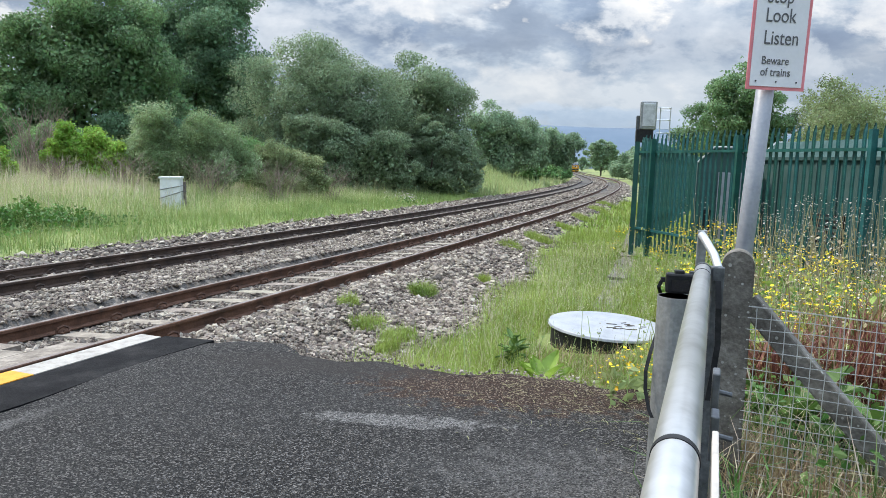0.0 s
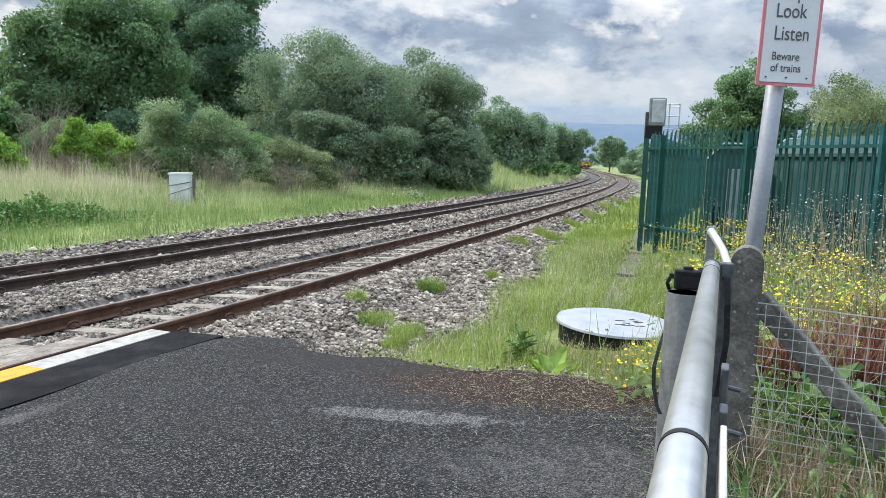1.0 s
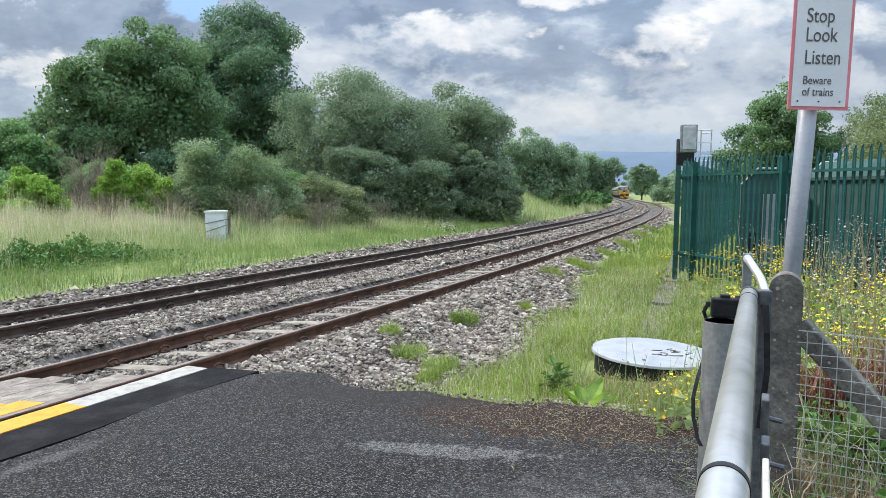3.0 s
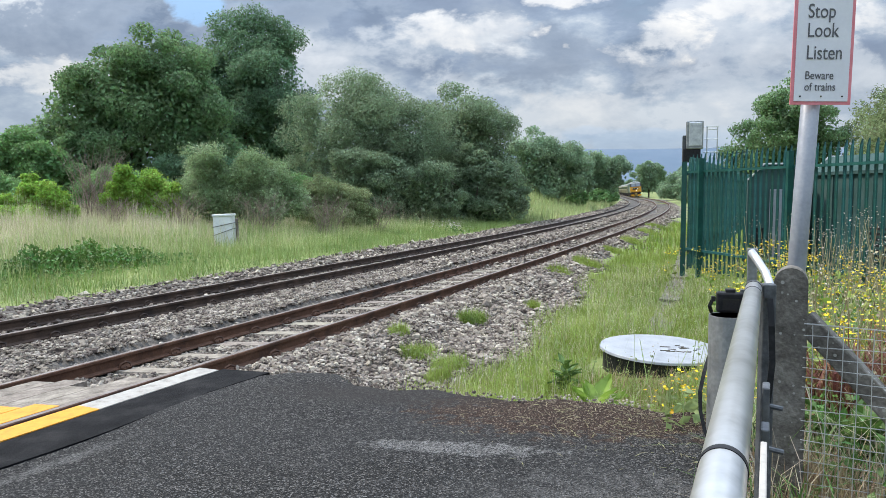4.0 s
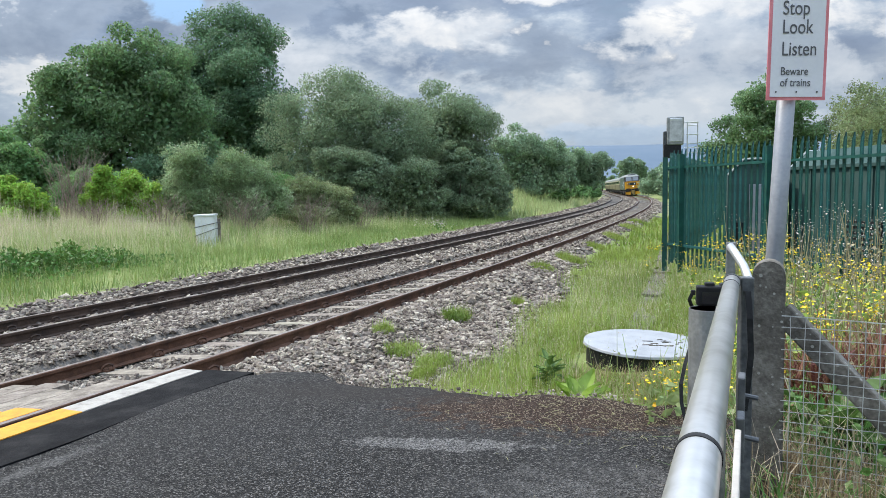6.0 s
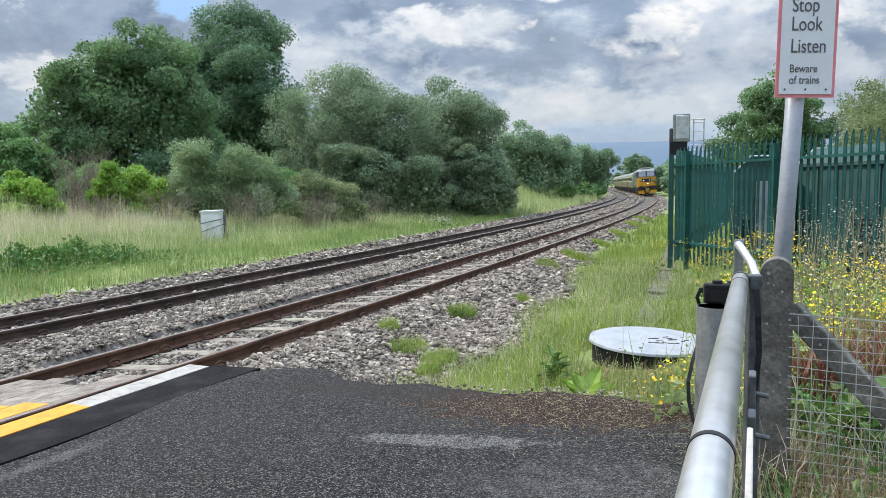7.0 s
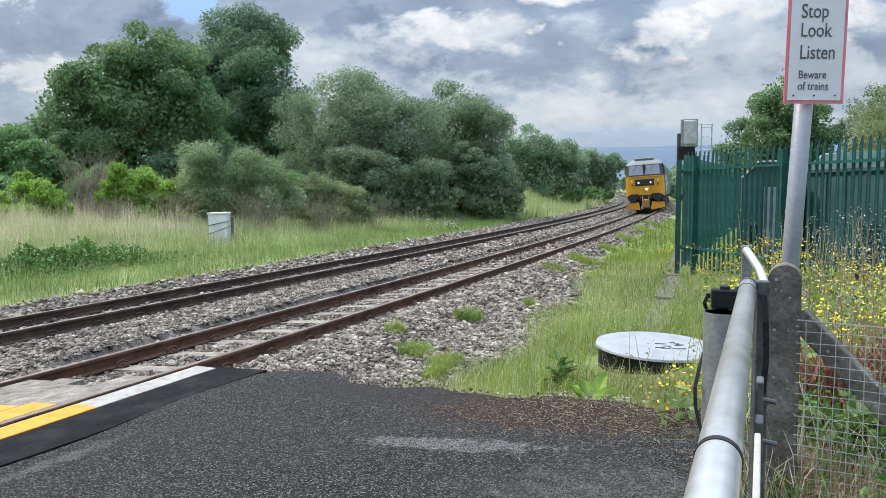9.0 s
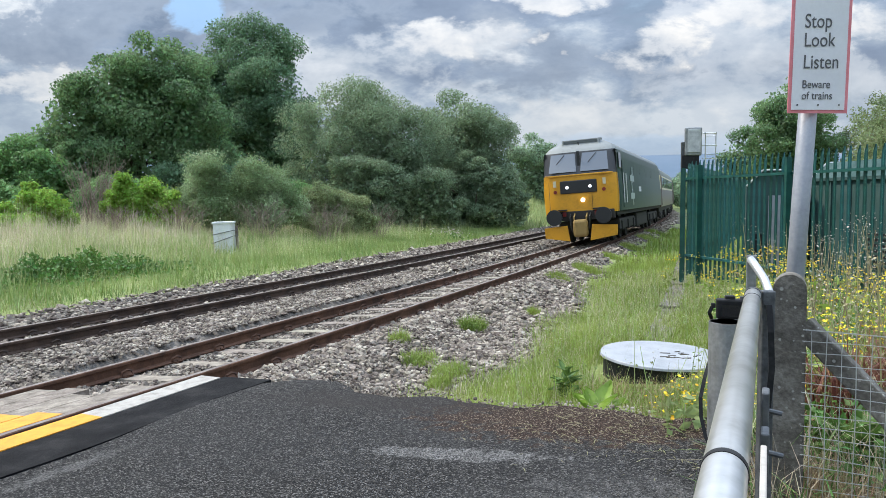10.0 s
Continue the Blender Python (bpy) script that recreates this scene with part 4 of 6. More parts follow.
def grass(name, label, mat, u0, u1, s0, s1, n, height, width, keep=None, tilt=0.42, mask=None, spots=None):
    """Blades over a stretch along the line, or round spots (x, y, radius)."""
    u, s = rng.uniform(u0, u1, n), rng.uniform(s0, s1, n)
    if keep is not None:
        k = keep(u, s)
        u, s = u[k], s[k]
    x, y, _ = line(s, -u)
    if spots is not None:
        sp = np.array(spots)[rng.integers(0, len(spots), n)]
        x, y = sp[:, 0] + rng.normal(0, 0.5, n) * sp[:, 2], sp[:, 1] + rng.normal(0, 0.5, n) * sp[:, 2]
    if mask is not None:
        k = mask(x, y)
        x, y = x[k], y[k]
    n = len(x)
    z = land_height(x, y)
    patch = 0.75 + 0.30 * lumps(x, y, 0.9, 3.0) + 0.22 * lumps(x, y, 0.23, 1.0)
    hgt = height * np.clip(rng.lognormal(0, 0.3, n), 0.4, 2.0) * patch
    sc = np.stack([np.full(n, width) * rng.uniform(0.6, 1.4, n), hgt, hgt], 1)
    # scale before the turn, so that blades stay thin
    m = turns(n, tilt) * 1.0
    # blades far off are single slivers
    shape, sides = (BLADE, BLADE_F) if n and np.hypot(x, y).min() < 12 else (FAR_BLADE, FAR_BLADE_F)
    base = shape[None] * sc[:, None, :]
    v = np.einsum("nij,nkj->nki", m, base) + np.c_[x, y, z - 0.02][:, None, :]
    f = sides[None] + (np.arange(n) * len(shape))[:, None, None]
    ob = numpy_mesh(name, v.reshape(-1, 3), f.reshape(-1, 3), mat)
    tagged(ob, label, "grass", kind="stuff")
    return ob


def noisy(u, s, size, level, seed):
    return lumps(u, s, size, seed) + rng.normal(0, 0.25, len(u)) > level


def off_lid(x, y):
    return (np.hypot(x - 1.86, y - 8.1) > 0.80)


# weed tufts: along the line, right of the rail, radius
TUFTS = ((3.2, 0.72, 0.16), (2.7, 1.28, 0.24), (2.5, 1.78, 0.24), (1.9, 1.9, 0.14), (5.0, 1.1, 0.24), (7.0, 1.5, 0.14), (11.5, 0.8, 0.36), (14.0, 1.0, 0.42), (18.5, 0.9, 0.4), (23.0, 0.9, 0.46), (29, 0.8, 0.5), (34.0, 0.8, 0.6))


def build_grass():
    verge = lambda u, s: (s > road_edge(u) + 0.02) & (rng.random(len(u)) < smooth(-0.6, 0.25, u - bed_edge(s) + 0.25 * np.sin(s * 1.3)))
    grass("verge_grass", "lush short green grass beside the ballast", G_LUSH, 1.7, 5.2, -0.2, 7, 50000, 0.24, 0.006, verge, mask=off_lid, tilt=0.62)
    grass("verge_grass", "green grass along the cess", G_LUSH, 1.3, 7.5, 7, 18, 40000, 0.26, 0.010, lambda u, s: rng.random(len(u)) < smooth(-0.5, 0.3, u - bed_edge(s) + 0.2 * np.sin(s * 1.3)), mask=off_lid)
    grass("verge_grass", "green grass beyond the fence corner", G_LUSH, 1.2, 7, 18, 42, 12000, 0.32, 0.035, lambda u, s: rng.random(len(u)) < smooth(-0.4, 0.3, u - bed_edge(s) + 0.2 * np.sin(s)))
    for s0, u0, r in TUFTS:
        grass("ballast_tuft", "green weed tuft growing in the ballast", G_LUSH, u0 - r, u0 + r, s0 - 1.5 * r, s0 + 1.5 * r, int(14000 * r), 0.17, 0.004 + 0.0005 * s0, lambda u, s: ((u - u0) / r) ** 2 + ((s - s0) / (1.5 * r)) ** 2 < rng.random(len(u)) ** 0.7)
    grass("meadow_edge", "short green grass along the far ballast", G_EDGE, -15.5, -6.9, -4, 45, 80000, 0.38, 0.015, lambda u, s: rng.random(len(u)) < smooth(-6.7, -7.6, u), tilt=0.65)
    grass("meadow_grass", "tall meadow grass beyond the railway", G_MEADOW, -26, -9.2, -6, 40, 110000, 0.66, 0.017, lambda u, s: rng.random(len(u)) < smooth(-8.6, -11.5, u) * (0.72 + 0.5 * lumps(u, s, 1.6, 4.0)), tilt=0.62)
    grass("meadow_seed_grass", "dry seeding grass heads over the meadow", G_STRAW, -26, -11, -6, 40, 66000, 0.95, 0.013, lambda u, s: rng.random(len(u)) < 0.25 + 0.75 * smooth(-13, -19, u), tilt=0.5)
    grass("bank_grass", "pale green grass on the inner bank of the bend", G_MEADOW, -20, -7, 40, 125, 46000, 0.8, 0.06, tilt=0.6)
    n = 5500
    u, s = -10.9 + rng.normal(0, 0.65, n), 7.8 + rng.normal(0, 1.4, n)
    x, y, _ = line(s, -u)
    z = land_height(x, y) + 0.60 * rng.random(n) * (0.8 + 0.6 * lumps(x, y, 0.35, 2.0)) * np.exp(-(((u + 10.9) / 1.2) ** 2 + ((s - 7.8) / 2.6) ** 2))
    v, f = scatter_shape(LEAF, LEAF_F, np.c_[x, y, z + 0.1], rng.uniform(0.06, 0.14, n), turns(n))
    tagged(numpy_mesh("nettle_patch", v, f, G_DARK), "dark green nettle patch in the meadow", "nettles", kind="stuff")
    # rough growth to the right of the gate and under the fence
    right = lambda u, s: (u - 5.0 > 0.10 * (s + 3))
    grass("rough_grass", "rough green weeds behind the wire fence", G_DARK, 5.1, 11, -3.2, 9, 20000, 0.36, 0.012, right)
    grass("rough_grass", "dry straw grass behind the wire fence", G_STRAW, 5.1, 11, -3.2, 9, 16000, 0.46, 0.007, right)
    grass("rough_grass", "bright grass under the palisade fence", G_LUSH, 4.6, 9, 3, 12, 9000, 0.34, 0.014, mask=off_lid)
    grass("verge_straw", "thin dry grass stalks among the verge grass", G_STRAW, 2.0, 6.0, -0.1, 14, 9000, 0.30, 0.005, verge, mask=off_lid)
    n = 22000
    x, y = rng.uniform(1.5, 6.0, n), rng.uniform(2.0, 9.5, n)
    k = (x > 1.62 + 0.20 * np.abs(y - 3.6)) & off_lid(x, y)
    x, y = x[k], y[k]
    z = land_height(x, y) + 0.62 * rng.random(len(x)) ** 1.3 * (0.7 + 0.5 * lumps(x, y, 0.4, 5.0))
    v, f = scatter_shape(LEAF, LEAF_F, np.c_[x, y, z], rng.uniform(0.02, 0.075, len(x)), turns(len(x)))
    tagged(numpy_mesh("leafy_weeds", v, f, G_DARK), "tangled leafy green weeds behind the wire fence", "weeds", kind="stuff")
    grass("dry_tuft", "dry straw tufts at the foot of the concrete post", G_DRY, 0, 1, 0, 1, 4200, 0.24, 0.005, tilt=0.95, spots=((1.62, 3.30, 0.30), (1.80, 3.15, 0.30), (1.55, 3.75, 0.25), (1.75, 3.6, 0.3), (2.1, 3.3, 0.4)))
    grass("dock_patch", "red-brown dried dock behind the wire fence", G_RUSTY, 0, 1, 0, 1, 9000, 0.44, 0.014, tilt=0.7, spots=((2.62, 4.6, 0.32), (2.75, 4.9, 0.35), (2.80, 4.5, 0.3), (3.0, 5.0, 0.3), (2.15, 4.7, 0.12)))
    grass("dry_tuft", "straw-coloured dead grass around the chamber cover", G_DRY, 0, 1, 0, 1, 3500, 0.22, 0.005, tilt=0.8, mask=off_lid, spots=((1.6, 7.3, 0.3), (1.3, 7.5, 0.25), (1.25, 7.1, 0.5), (1.7, 6.9, 0.4), (1.5, 6.4, 0.5), (2.3, 6.9, 0.5), (1.2, 5.9, 0.4)))


build_hills()
build_trees()
build_grass()


# ---- palisade fence ----
def paling_mesh(height):
    """A pressed steel pale: W section, pointed and bent outwards at its head."""
    bm = bmesh.new()
    prof = [(-0.036, 0.0), (-0.024, 0.012), (-0.010, 0.0), (0.010, 0.0), (0.024, 0.012), (0.036, 0.0), (0.024, 0.016), (0.010, 0.004), (-0.010, 0.004), (-0.024, 0.016)]
    rings = []
    for z, w, lean in ((0, 1, 0), (height - 0.22, 1, 0), (height - 0.10, 0.9, -0.006), (height, 0.22, -0.022)):
        rings.append([bm.verts.new((x * w, y + lean, z)) for x, y in prof])
    for a, b in zip(rings, rings[1:]):
        for k in range(len(prof)):
            bm.faces.new((a[k], a[(k + 1) % len(prof)], b[(k + 1) % len(prof)], b[k]))
    bm.faces.new(rings[-1])
    bmesh.ops.recalc_face_normals(bm, faces=bm.faces)
    return bm


def palisade(label, a, b, ground, height, pitch):
    """A run of palisade from a to b, pales on the side facing the viewer."""
    f = empty("palisade_fence", pose(a[0], a[1], ground))
    tagged(f, label, "fence", "palisade fence")
    d = Vector((b[0] - a[0], b[1] - a[1], 0))
    yaw = math.degrees(math.atan2(d.y, d.x))
    turn = pose(0, 0, 0, 0, 0, yaw)
    n = int(d.length / pitch)
    first = None
    rnd = random.Random(label)
    for k in range(n + 1):
        m = turn @ pose(k * pitch, 0, 0.05 + rnd.uniform(-0.01, 0.01), 0, rnd.uniform(-0.4, 0.4), 0)
        if first is None:
            first = part("paling", paling_mesh(height - 0.05), M_FENCE, f)
            first.matrix_basis = m
        else:
            again("paling", first, f, m)
    for z in (0.45, height - 0.36):
        r = part("rail", boxed(d.length / 2, 0.045, z, d.length, 0.04, 0.045, m=turn), M_FENCE, f)
    post = None
    k = 0.0
    while k < d.length + 0.1:
        m = turn @ pose(k, 0.10, 0)
        if post is None:
            post = part("post", boxed(0, 0, height / 2 - 0.1, 0.06, 0.10, height), M_FENCE, f)
            post.matrix_basis = m
        else:
            again("post", post, f, m)
        k += 2.75


def build_fences():
    ca, cb = (4.14, 15.77), (5.49, 10.67)
    end = (ca[0] + (cb[0] - ca[0]) * 2.2, ca[1] + (cb[1] - ca[1]) * 2.2)
    palisade("green steel palisade fence beside the level crossing", end, ca, 0.16, 2.42, 0.155)
    far = (13.95, 40.0)
    palisade("green steel palisade fence running along the railway", ca, far, 0.12, 2.42, 0.165)


def build_hut():
    h = empty("equipment_hut", pose(8.09, 14.57, 0.10, 0, 0, 7.1))
    tagged(h, "dark green metal equipment hut with louvred vents", "hut")
    bm = bmesh.new()
    prof = [(-1.3, 0), (1.3, 0), (1.3, 2.05), (0.9, 2.42), (-0.9, 2.42), (-1.3, 2.05)]
    extrude(bm, prof, -5.2, 1.4)
    part("body", bm, M_HUT, h)
    bm = bmesh.new()
    for (x0, z0), (x1, z1) in zip(prof[2:], prof[3:]):
        tube(bm, [(x0, 1.42, z0), (x1, 1.42, z1)], 0.025, 6)
    part("gable_trim", bm, M_HUTEDGE, h, "pale grey gable edge")
    part("roof_edge", boxed(-1.33, -1.9, 2.06, 0.06, 6.6, 0.06), M_HUT, h)
    for y in np.arange(-5.0, 1.3, 0.62):
        part("panel_rib", boxed(-1.315, float(y), 1.02, 0.03, 0.035, 2.0), M_HUT, h)
    for y0 in (-3.6, -1.1):
        v = part("vent", boxed(-1.32, y0, 0.75, 0.03, 0.95, 0.62), M_BLACK, h, "black louvred vent")
        for k in range(6):
            part("slat", boxed(-1.345, y0, 0.49 + 0.1 * k, 0.02, 0.93, 0.045, m=None), M_HUT, v)
    k = empty("equipment_kiosk", pose(5.95, 15.9, 0.10, 0, 0, -16))
    tagged(k, "small green kiosk with chamfered pale-edged roof behind the fence", "kiosk")
    prof = [(-0.55, 0), (0.55, 0), (0.55, 1.95), (0.25, 2.27), (-0.25, 2.27), (-0.55, 1.95)]
    bm = bmesh.new()
    extrude(bm, prof, -0.4, 0.4)
    part("body", bm, M_HUT, k)
    bm = bmesh.new()
    for (x0, z0), (x1, z1) in zip(prof[2:], prof[3:]):
        tube(bm, [(x0, -0.42, z0), (x1, -0.42, z1)], 0.022, 6)
    part("gable_trim", bm, M_HUTEDGE, k, "pale grey roof edge")
    part("door", boxed(0.12, -0.41, 0.95, 0.5, 0.03, 1.6, 0.01), M_POLE, k, "grey-green door")
    part("vent", boxed(-0.3, -0.41, 0.7, 0.22, 0.03, 0.5), M_BLACK, k, "black vent")


def build_signal():
    s = empty("railway_signal", pose(6.19, 23.3, 0.05, 0, 0, -12))
    tagged(s, "grey railway signal head with ladder hoops seen from behind", "signal")
    part("post", tube(bmesh.new(), [(0.05, 0, 0), (0.05, 0, 2.8)], 0.07, 12), M_GALVDULL, s)
    part("housing", boxed(0.06, 0, 3.48, 0.50, 0.36, 0.86, 0.03), M_GALVDULL, s)
    part("back_door", boxed(0.08, -0.19, 3.50, 0.38, 0.03, 0.72, 0.015), M_GALV, s)
    part("lower_box", boxed(-0.02, 0.02, 2.86, 0.52, 0.34, 0.42, 0.03), M_BLACK, s)
    part("side_hood", boxed(-0.24, 0.05, 3.05, 0.10, 0.34, 0.85, 0.02), M_DARKSTEEL, s)
    for x in (0.42, 0.72):
        part("ladder_stile", tube(bmesh.new(), [(x, -0.05, 2.7), (x, -0.05, 3.75)], 0.018, 8), M_GALV, s)
    for z in np.arange(2.8, 3.7, 0.28):
        part("rung", tube(bmesh.new(), [(0.42, -0.05, z), (0.72, -0.05, z)], 0.012, 6), M_GALV, s)
    for z in (3.72, 3.35, 2.95):
        pts = [(0.32 + 0.42 * math.sin(a), -0.05 - 0.1 * math.cos(a), z) for a in np.linspace(0.0, 2.2, 8)]
        part("hoop", tube(bmesh.new(), pts, 0.014, 6), M_GALV, s)


def text_part(name, words, size, m, parent, mat):
    cu = bpy.data.curves.new(name, "FONT")
    cu.body, cu.size, cu.extrude, cu.offset = words, size, 0.0008, 0.0
    tmp = bpy.data.objects.new(name, cu)
    scene.collection.objects.link(tmp)
    bpy.context.view_layer.update()
    me = bpy.data.meshes.new_from_object(tmp.evaluated_get(bpy.context.evaluated_depsgraph_get()))
    bpy.data.objects.remove(tmp)
    me.materials.clear()
    me.materials.append(mat)
    ob = new(name, me)
    ob.parent, ob.matrix_basis = parent, m
    return ob


def build_sign():
    foot = (1.50, 3.86, 0.25)
    s = empty("warning_sign", pose(*foot, 0, 2.8, 0))
    tagged(s, "white warning sign with faded red border on a grey pole", "sign")
    part("pole", tube(bmesh.new(), [(0, 0, -0.1), (0, 0, 2.95)], 0.044, 24), M_POLE, s, smooth=True)
    part("cap", tube(bmesh.new(), [(0, 0, 2.95), (0, 0, 2.97)], 0.047, 24), M_BLACK, s)
    # the plate faces the road, turned a little
    turn = pose(0.084, -0.06, -0.25, 0, -1.6, -1)
    w, z0, z1 = 0.288, 2.27, 3.20
    board = part("board", boxed(0, 0, (z0 + z1) / 2, w, 0.006, z1 - z0, m=turn), M_RED, s, "faded red border")
    part("face", boxed(0, -0.005, (z0 + z1) / 2, w - 0.032, 0.004, z1 - z0 - 0.032, m=turn), M_SIGN, s)
    for z in (2.6, 3.05):
        part("bracket", boxed(0, 0.03, z, 0.12, 0.05, 0.03, m=turn), M_GALV, s)
    for words, size, x, z in (("Stop", 0.098, -0.082, 2.690), ("Look", 0.098, -0.082, 2.598), ("Listen", 0.098, -0.082, 2.490), ("Beware", 0.056, -0.082, 2.394), ("of trains", 0.056, -0.082, 2.338)):
        text_part("lettering", words, size, turn @ pose(x, -0.009, z, 90, 0, 0) @ Matrix.Diagonal((0.74 if size > 0.08 else 0.80, 1, 1, 1)), s, M_INK)
    for x in (-0.10, 0.0, 0.10):
        part("rivet", tube(bmesh.new(), [turn @ Vector((x, -0.004, 2.31)), turn @ Vector((x, -0.012, 2.31))], 0.004, 6), M_BLACK, s)


def build_gate():
    g = empty("gate", pose(0, 0, 0))
    tagged(g, "galvanised round tube gate with black strap and brackets", "gate")
    a, b = Vector((-0.2775, -0.60, 1.485)), Vector((1.045, 3.00, 1.451))
    d = (b - a).normalized()
    part("top_tube", tube(bmesh.new(), [a, b], 0.0315, 40), M_TUBE, g, smooth=True)
    part("end_cap", tube(bmesh.new(), [b, b + d * 0.03], 0.034, 24), M_DARKSTEEL, g)
    q = a + (b - a) * 0.447
    part("strap", tube(bmesh.new(), [q - d * 0.008, q + d * 0.008], 0.0328, 40), M_BLACK, g, "black cable-tie strap")
    q = b - d * 0.18
    part("strap", tube(bmesh.new(), [q, q + d * 0.010], 0.0328, 32), M_BLACK, g)
    # hanging stile, hinge brackets and lower rail below the top tube
    part("stile", boxed(1.113, 3.03, 0.86, 0.052, 0.05, 1.22, 0.006), M_DARKSTEEL, g)
    part("lower_tube", tube(bmesh.new(), [a + Vector((0.02, 0, -0.86)), b + Vector((0.02, 0, -0.95))], 0.03, 20), M_GALV, g, smooth=True)
    part("stile", boxed(a.x + 0.01, a.y, 0.90, 0.055, 0.05, 1.11, 0.006), M_DARKSTEEL, g)
    part("drop_leg", boxed(a.x + 0.01, a.y + 0.08, 0.48, 0.03, 0.03, 0.40, 0.004), M_DARKSTEEL, g)
    side = Vector((d.y, -d.x, 0)).normalized()
    p = a + (b - a) * 0.475 + side * 0.050
    m = Matrix.Translation(p) @ pose(0, 0, 0, 0, 0, -math.degrees(math.atan2(d.x, d.y)))
    part("wooden_batten", boxed(0, -0.40, -0.025, 0.009, 0.80, 0.075, 0.002, m=m), M_BATTEN, g, "pale wooden batten")
    for t, z in ((0.53, -0.065), (0.57, -0.03)):
        p = a + (b - a) * t + side * 0.052
        m = Matrix.Translation(p) @ pose(0, 0, 0, 0, 0, -math.degrees(math.atan2(d.x, d.y)))
        k = part("bracket", boxed(0, 0, z, 0.014, 0.05, 0.08, 0.003, m=m), M_DARKSTEEL, g)
        part("bolt", tube(bmesh.new(), [m @ Vector((0.0, 0, z)), m @ Vector((0.030, 0.0, z - 0.004))], 0.005, 8), M_DARKSTEEL, k)
    # catch loop beyond the end
    part("catch_loop", tube(bmesh.new(), [(1.205, 3.26, 1.37), (1.235, 3.34, 1.425), (1.25, 3.44, 1.47), (1.24, 3.52, 1.52), (1.235, 3.58, 1.55)], 0.019, 14), M_GALV, g, smooth=True)
    part("catch_plate", boxed(1.245, 3.60, 1.45, 0.045, 0.012, 0.24, 0.003), M_GALVDULL, g)
    post = empty("gate_post", pose(1.065, 3.36, 0.21))
    tagged(post, "dull galvanised hollow round gate post", "post")
    bm = bmesh.new()
    tube(bm, [(0, 0, -0.2), (0, 0, 1.075)], 0.085, 32, caps=False)
    tube(bm, [(0, 0, 1.075), (0, 0, 0.2)], 0.078, 32, caps=False)
    rim = [v for v in bm.verts if abs(v.co.z - 1.075) < 1e-5]
    bmesh.ops.bridge_loops(bm, edges=[e for e in bm.edges if e.verts[0] in rim and e.verts[1] in rim])
    part("tube", bm, M_GALVDULL, post, smooth=False)


M_BATTEN = material("pale_batten_wood", [(0.25, 0.23, 0.20), (0.36, 0.335, 0.30), (0.44, 0.41, 0.375)], 9, 0.8, bump=0.2)


def build_camera_prop():
    c = empty("compact_camera", pose(1.075, 3.36, 1.292, 0, 0, -12) @ Matrix.Scale(1.05, 4))
    tagged(c, "small black compact camera resting on the gate post", "camera")
    part("body", boxed(0, 0, 0.050, 0.120, 0.055, 0.086, 0.008), M_BLACK, c)
    part("lens", tube(bmesh.new(), [(0.01, 0.02, 0.045), (0.01, 0.075, 0.045)], 0.028, 20), M_BLACK, c)
    part("top_dial", tube(bmesh.new(), [(0.045, 0, 0.092), (0.045, 0, 0.105)], 0.011, 14), M_DARKSTEEL, c)
    part("viewfinder", boxed(-0.005, 0, 0.098, 0.04, 0.04, 0.018, 0.004), M_BLACK, c)
    part("screen", boxed(0.0, -0.0285, 0.043, 0.075, 0.003, 0.05), M_SCREEN, c)
    part("strap_lug", boxed(-0.072, 0, 0.062, 0.018, 0.02, 0.022, 0.003), M_BLACK, c)
    bm = bmesh.new()
    pts = [(-0.075, 0, 0.06), (-0.088, -0.005, 0.03), (-0.068, 0.088, -0.02), (-0.058, 0.092, -0.14), (-0.075, 0.086, -0.20), (-0.100, 0.02, -0.26), (-0.120, -0.03, -0.34), (-0.118, -0.05, -0.42), (-0.100, -0.08, -0.50), (-0.085, -0.09, -0.53)]
    prev = None
    for p in pts:
        v = [bm.verts.new((p[0] + dx, p[1] + dy, p[2])) for dx, dy in ((-0.008, -0.002), (0.008, -0.002), (0.008, 0.002), (-0.008, 0.002))]
        if prev:
            for k in range(4):
                bm.faces.new((prev[k], prev[(k + 1) % 4], v[(k + 1) % 4], v[k]))
        prev = v
    part("strap", bm, M_BLACK, c, "thin black carrying strap")
    bm = bmesh.new()
    prev = None
    for p in ((0.06, 0, 0.05), (0.085, -0.20, 0.10), (0.100, -0.355, 0.12), (0.104, -0.385, 0.02), (0.110, -0.388, -0.12), (0.100, -0.388, -0.25), (0.090, -0.388, -0.34)):
        v = [bm.verts.new((p[0] + dx, p[1] + dy, p[2])) for dx, dy in ((-0.011, -0.003), (0.011, -0.003), (0.011, 0.003), (-0.011, 0.003))]
        if prev:
            for k in range(4):
                bm.faces.new((prev[k], prev[(k + 1) % 4], v[(k + 1) % 4], v[k]))
        prev = v
    part("strap", bm, M_BLACK, c, "wide black neck strap")


M_SCREEN = glass("dark_screen", (0.01, 0.01, 0.012))


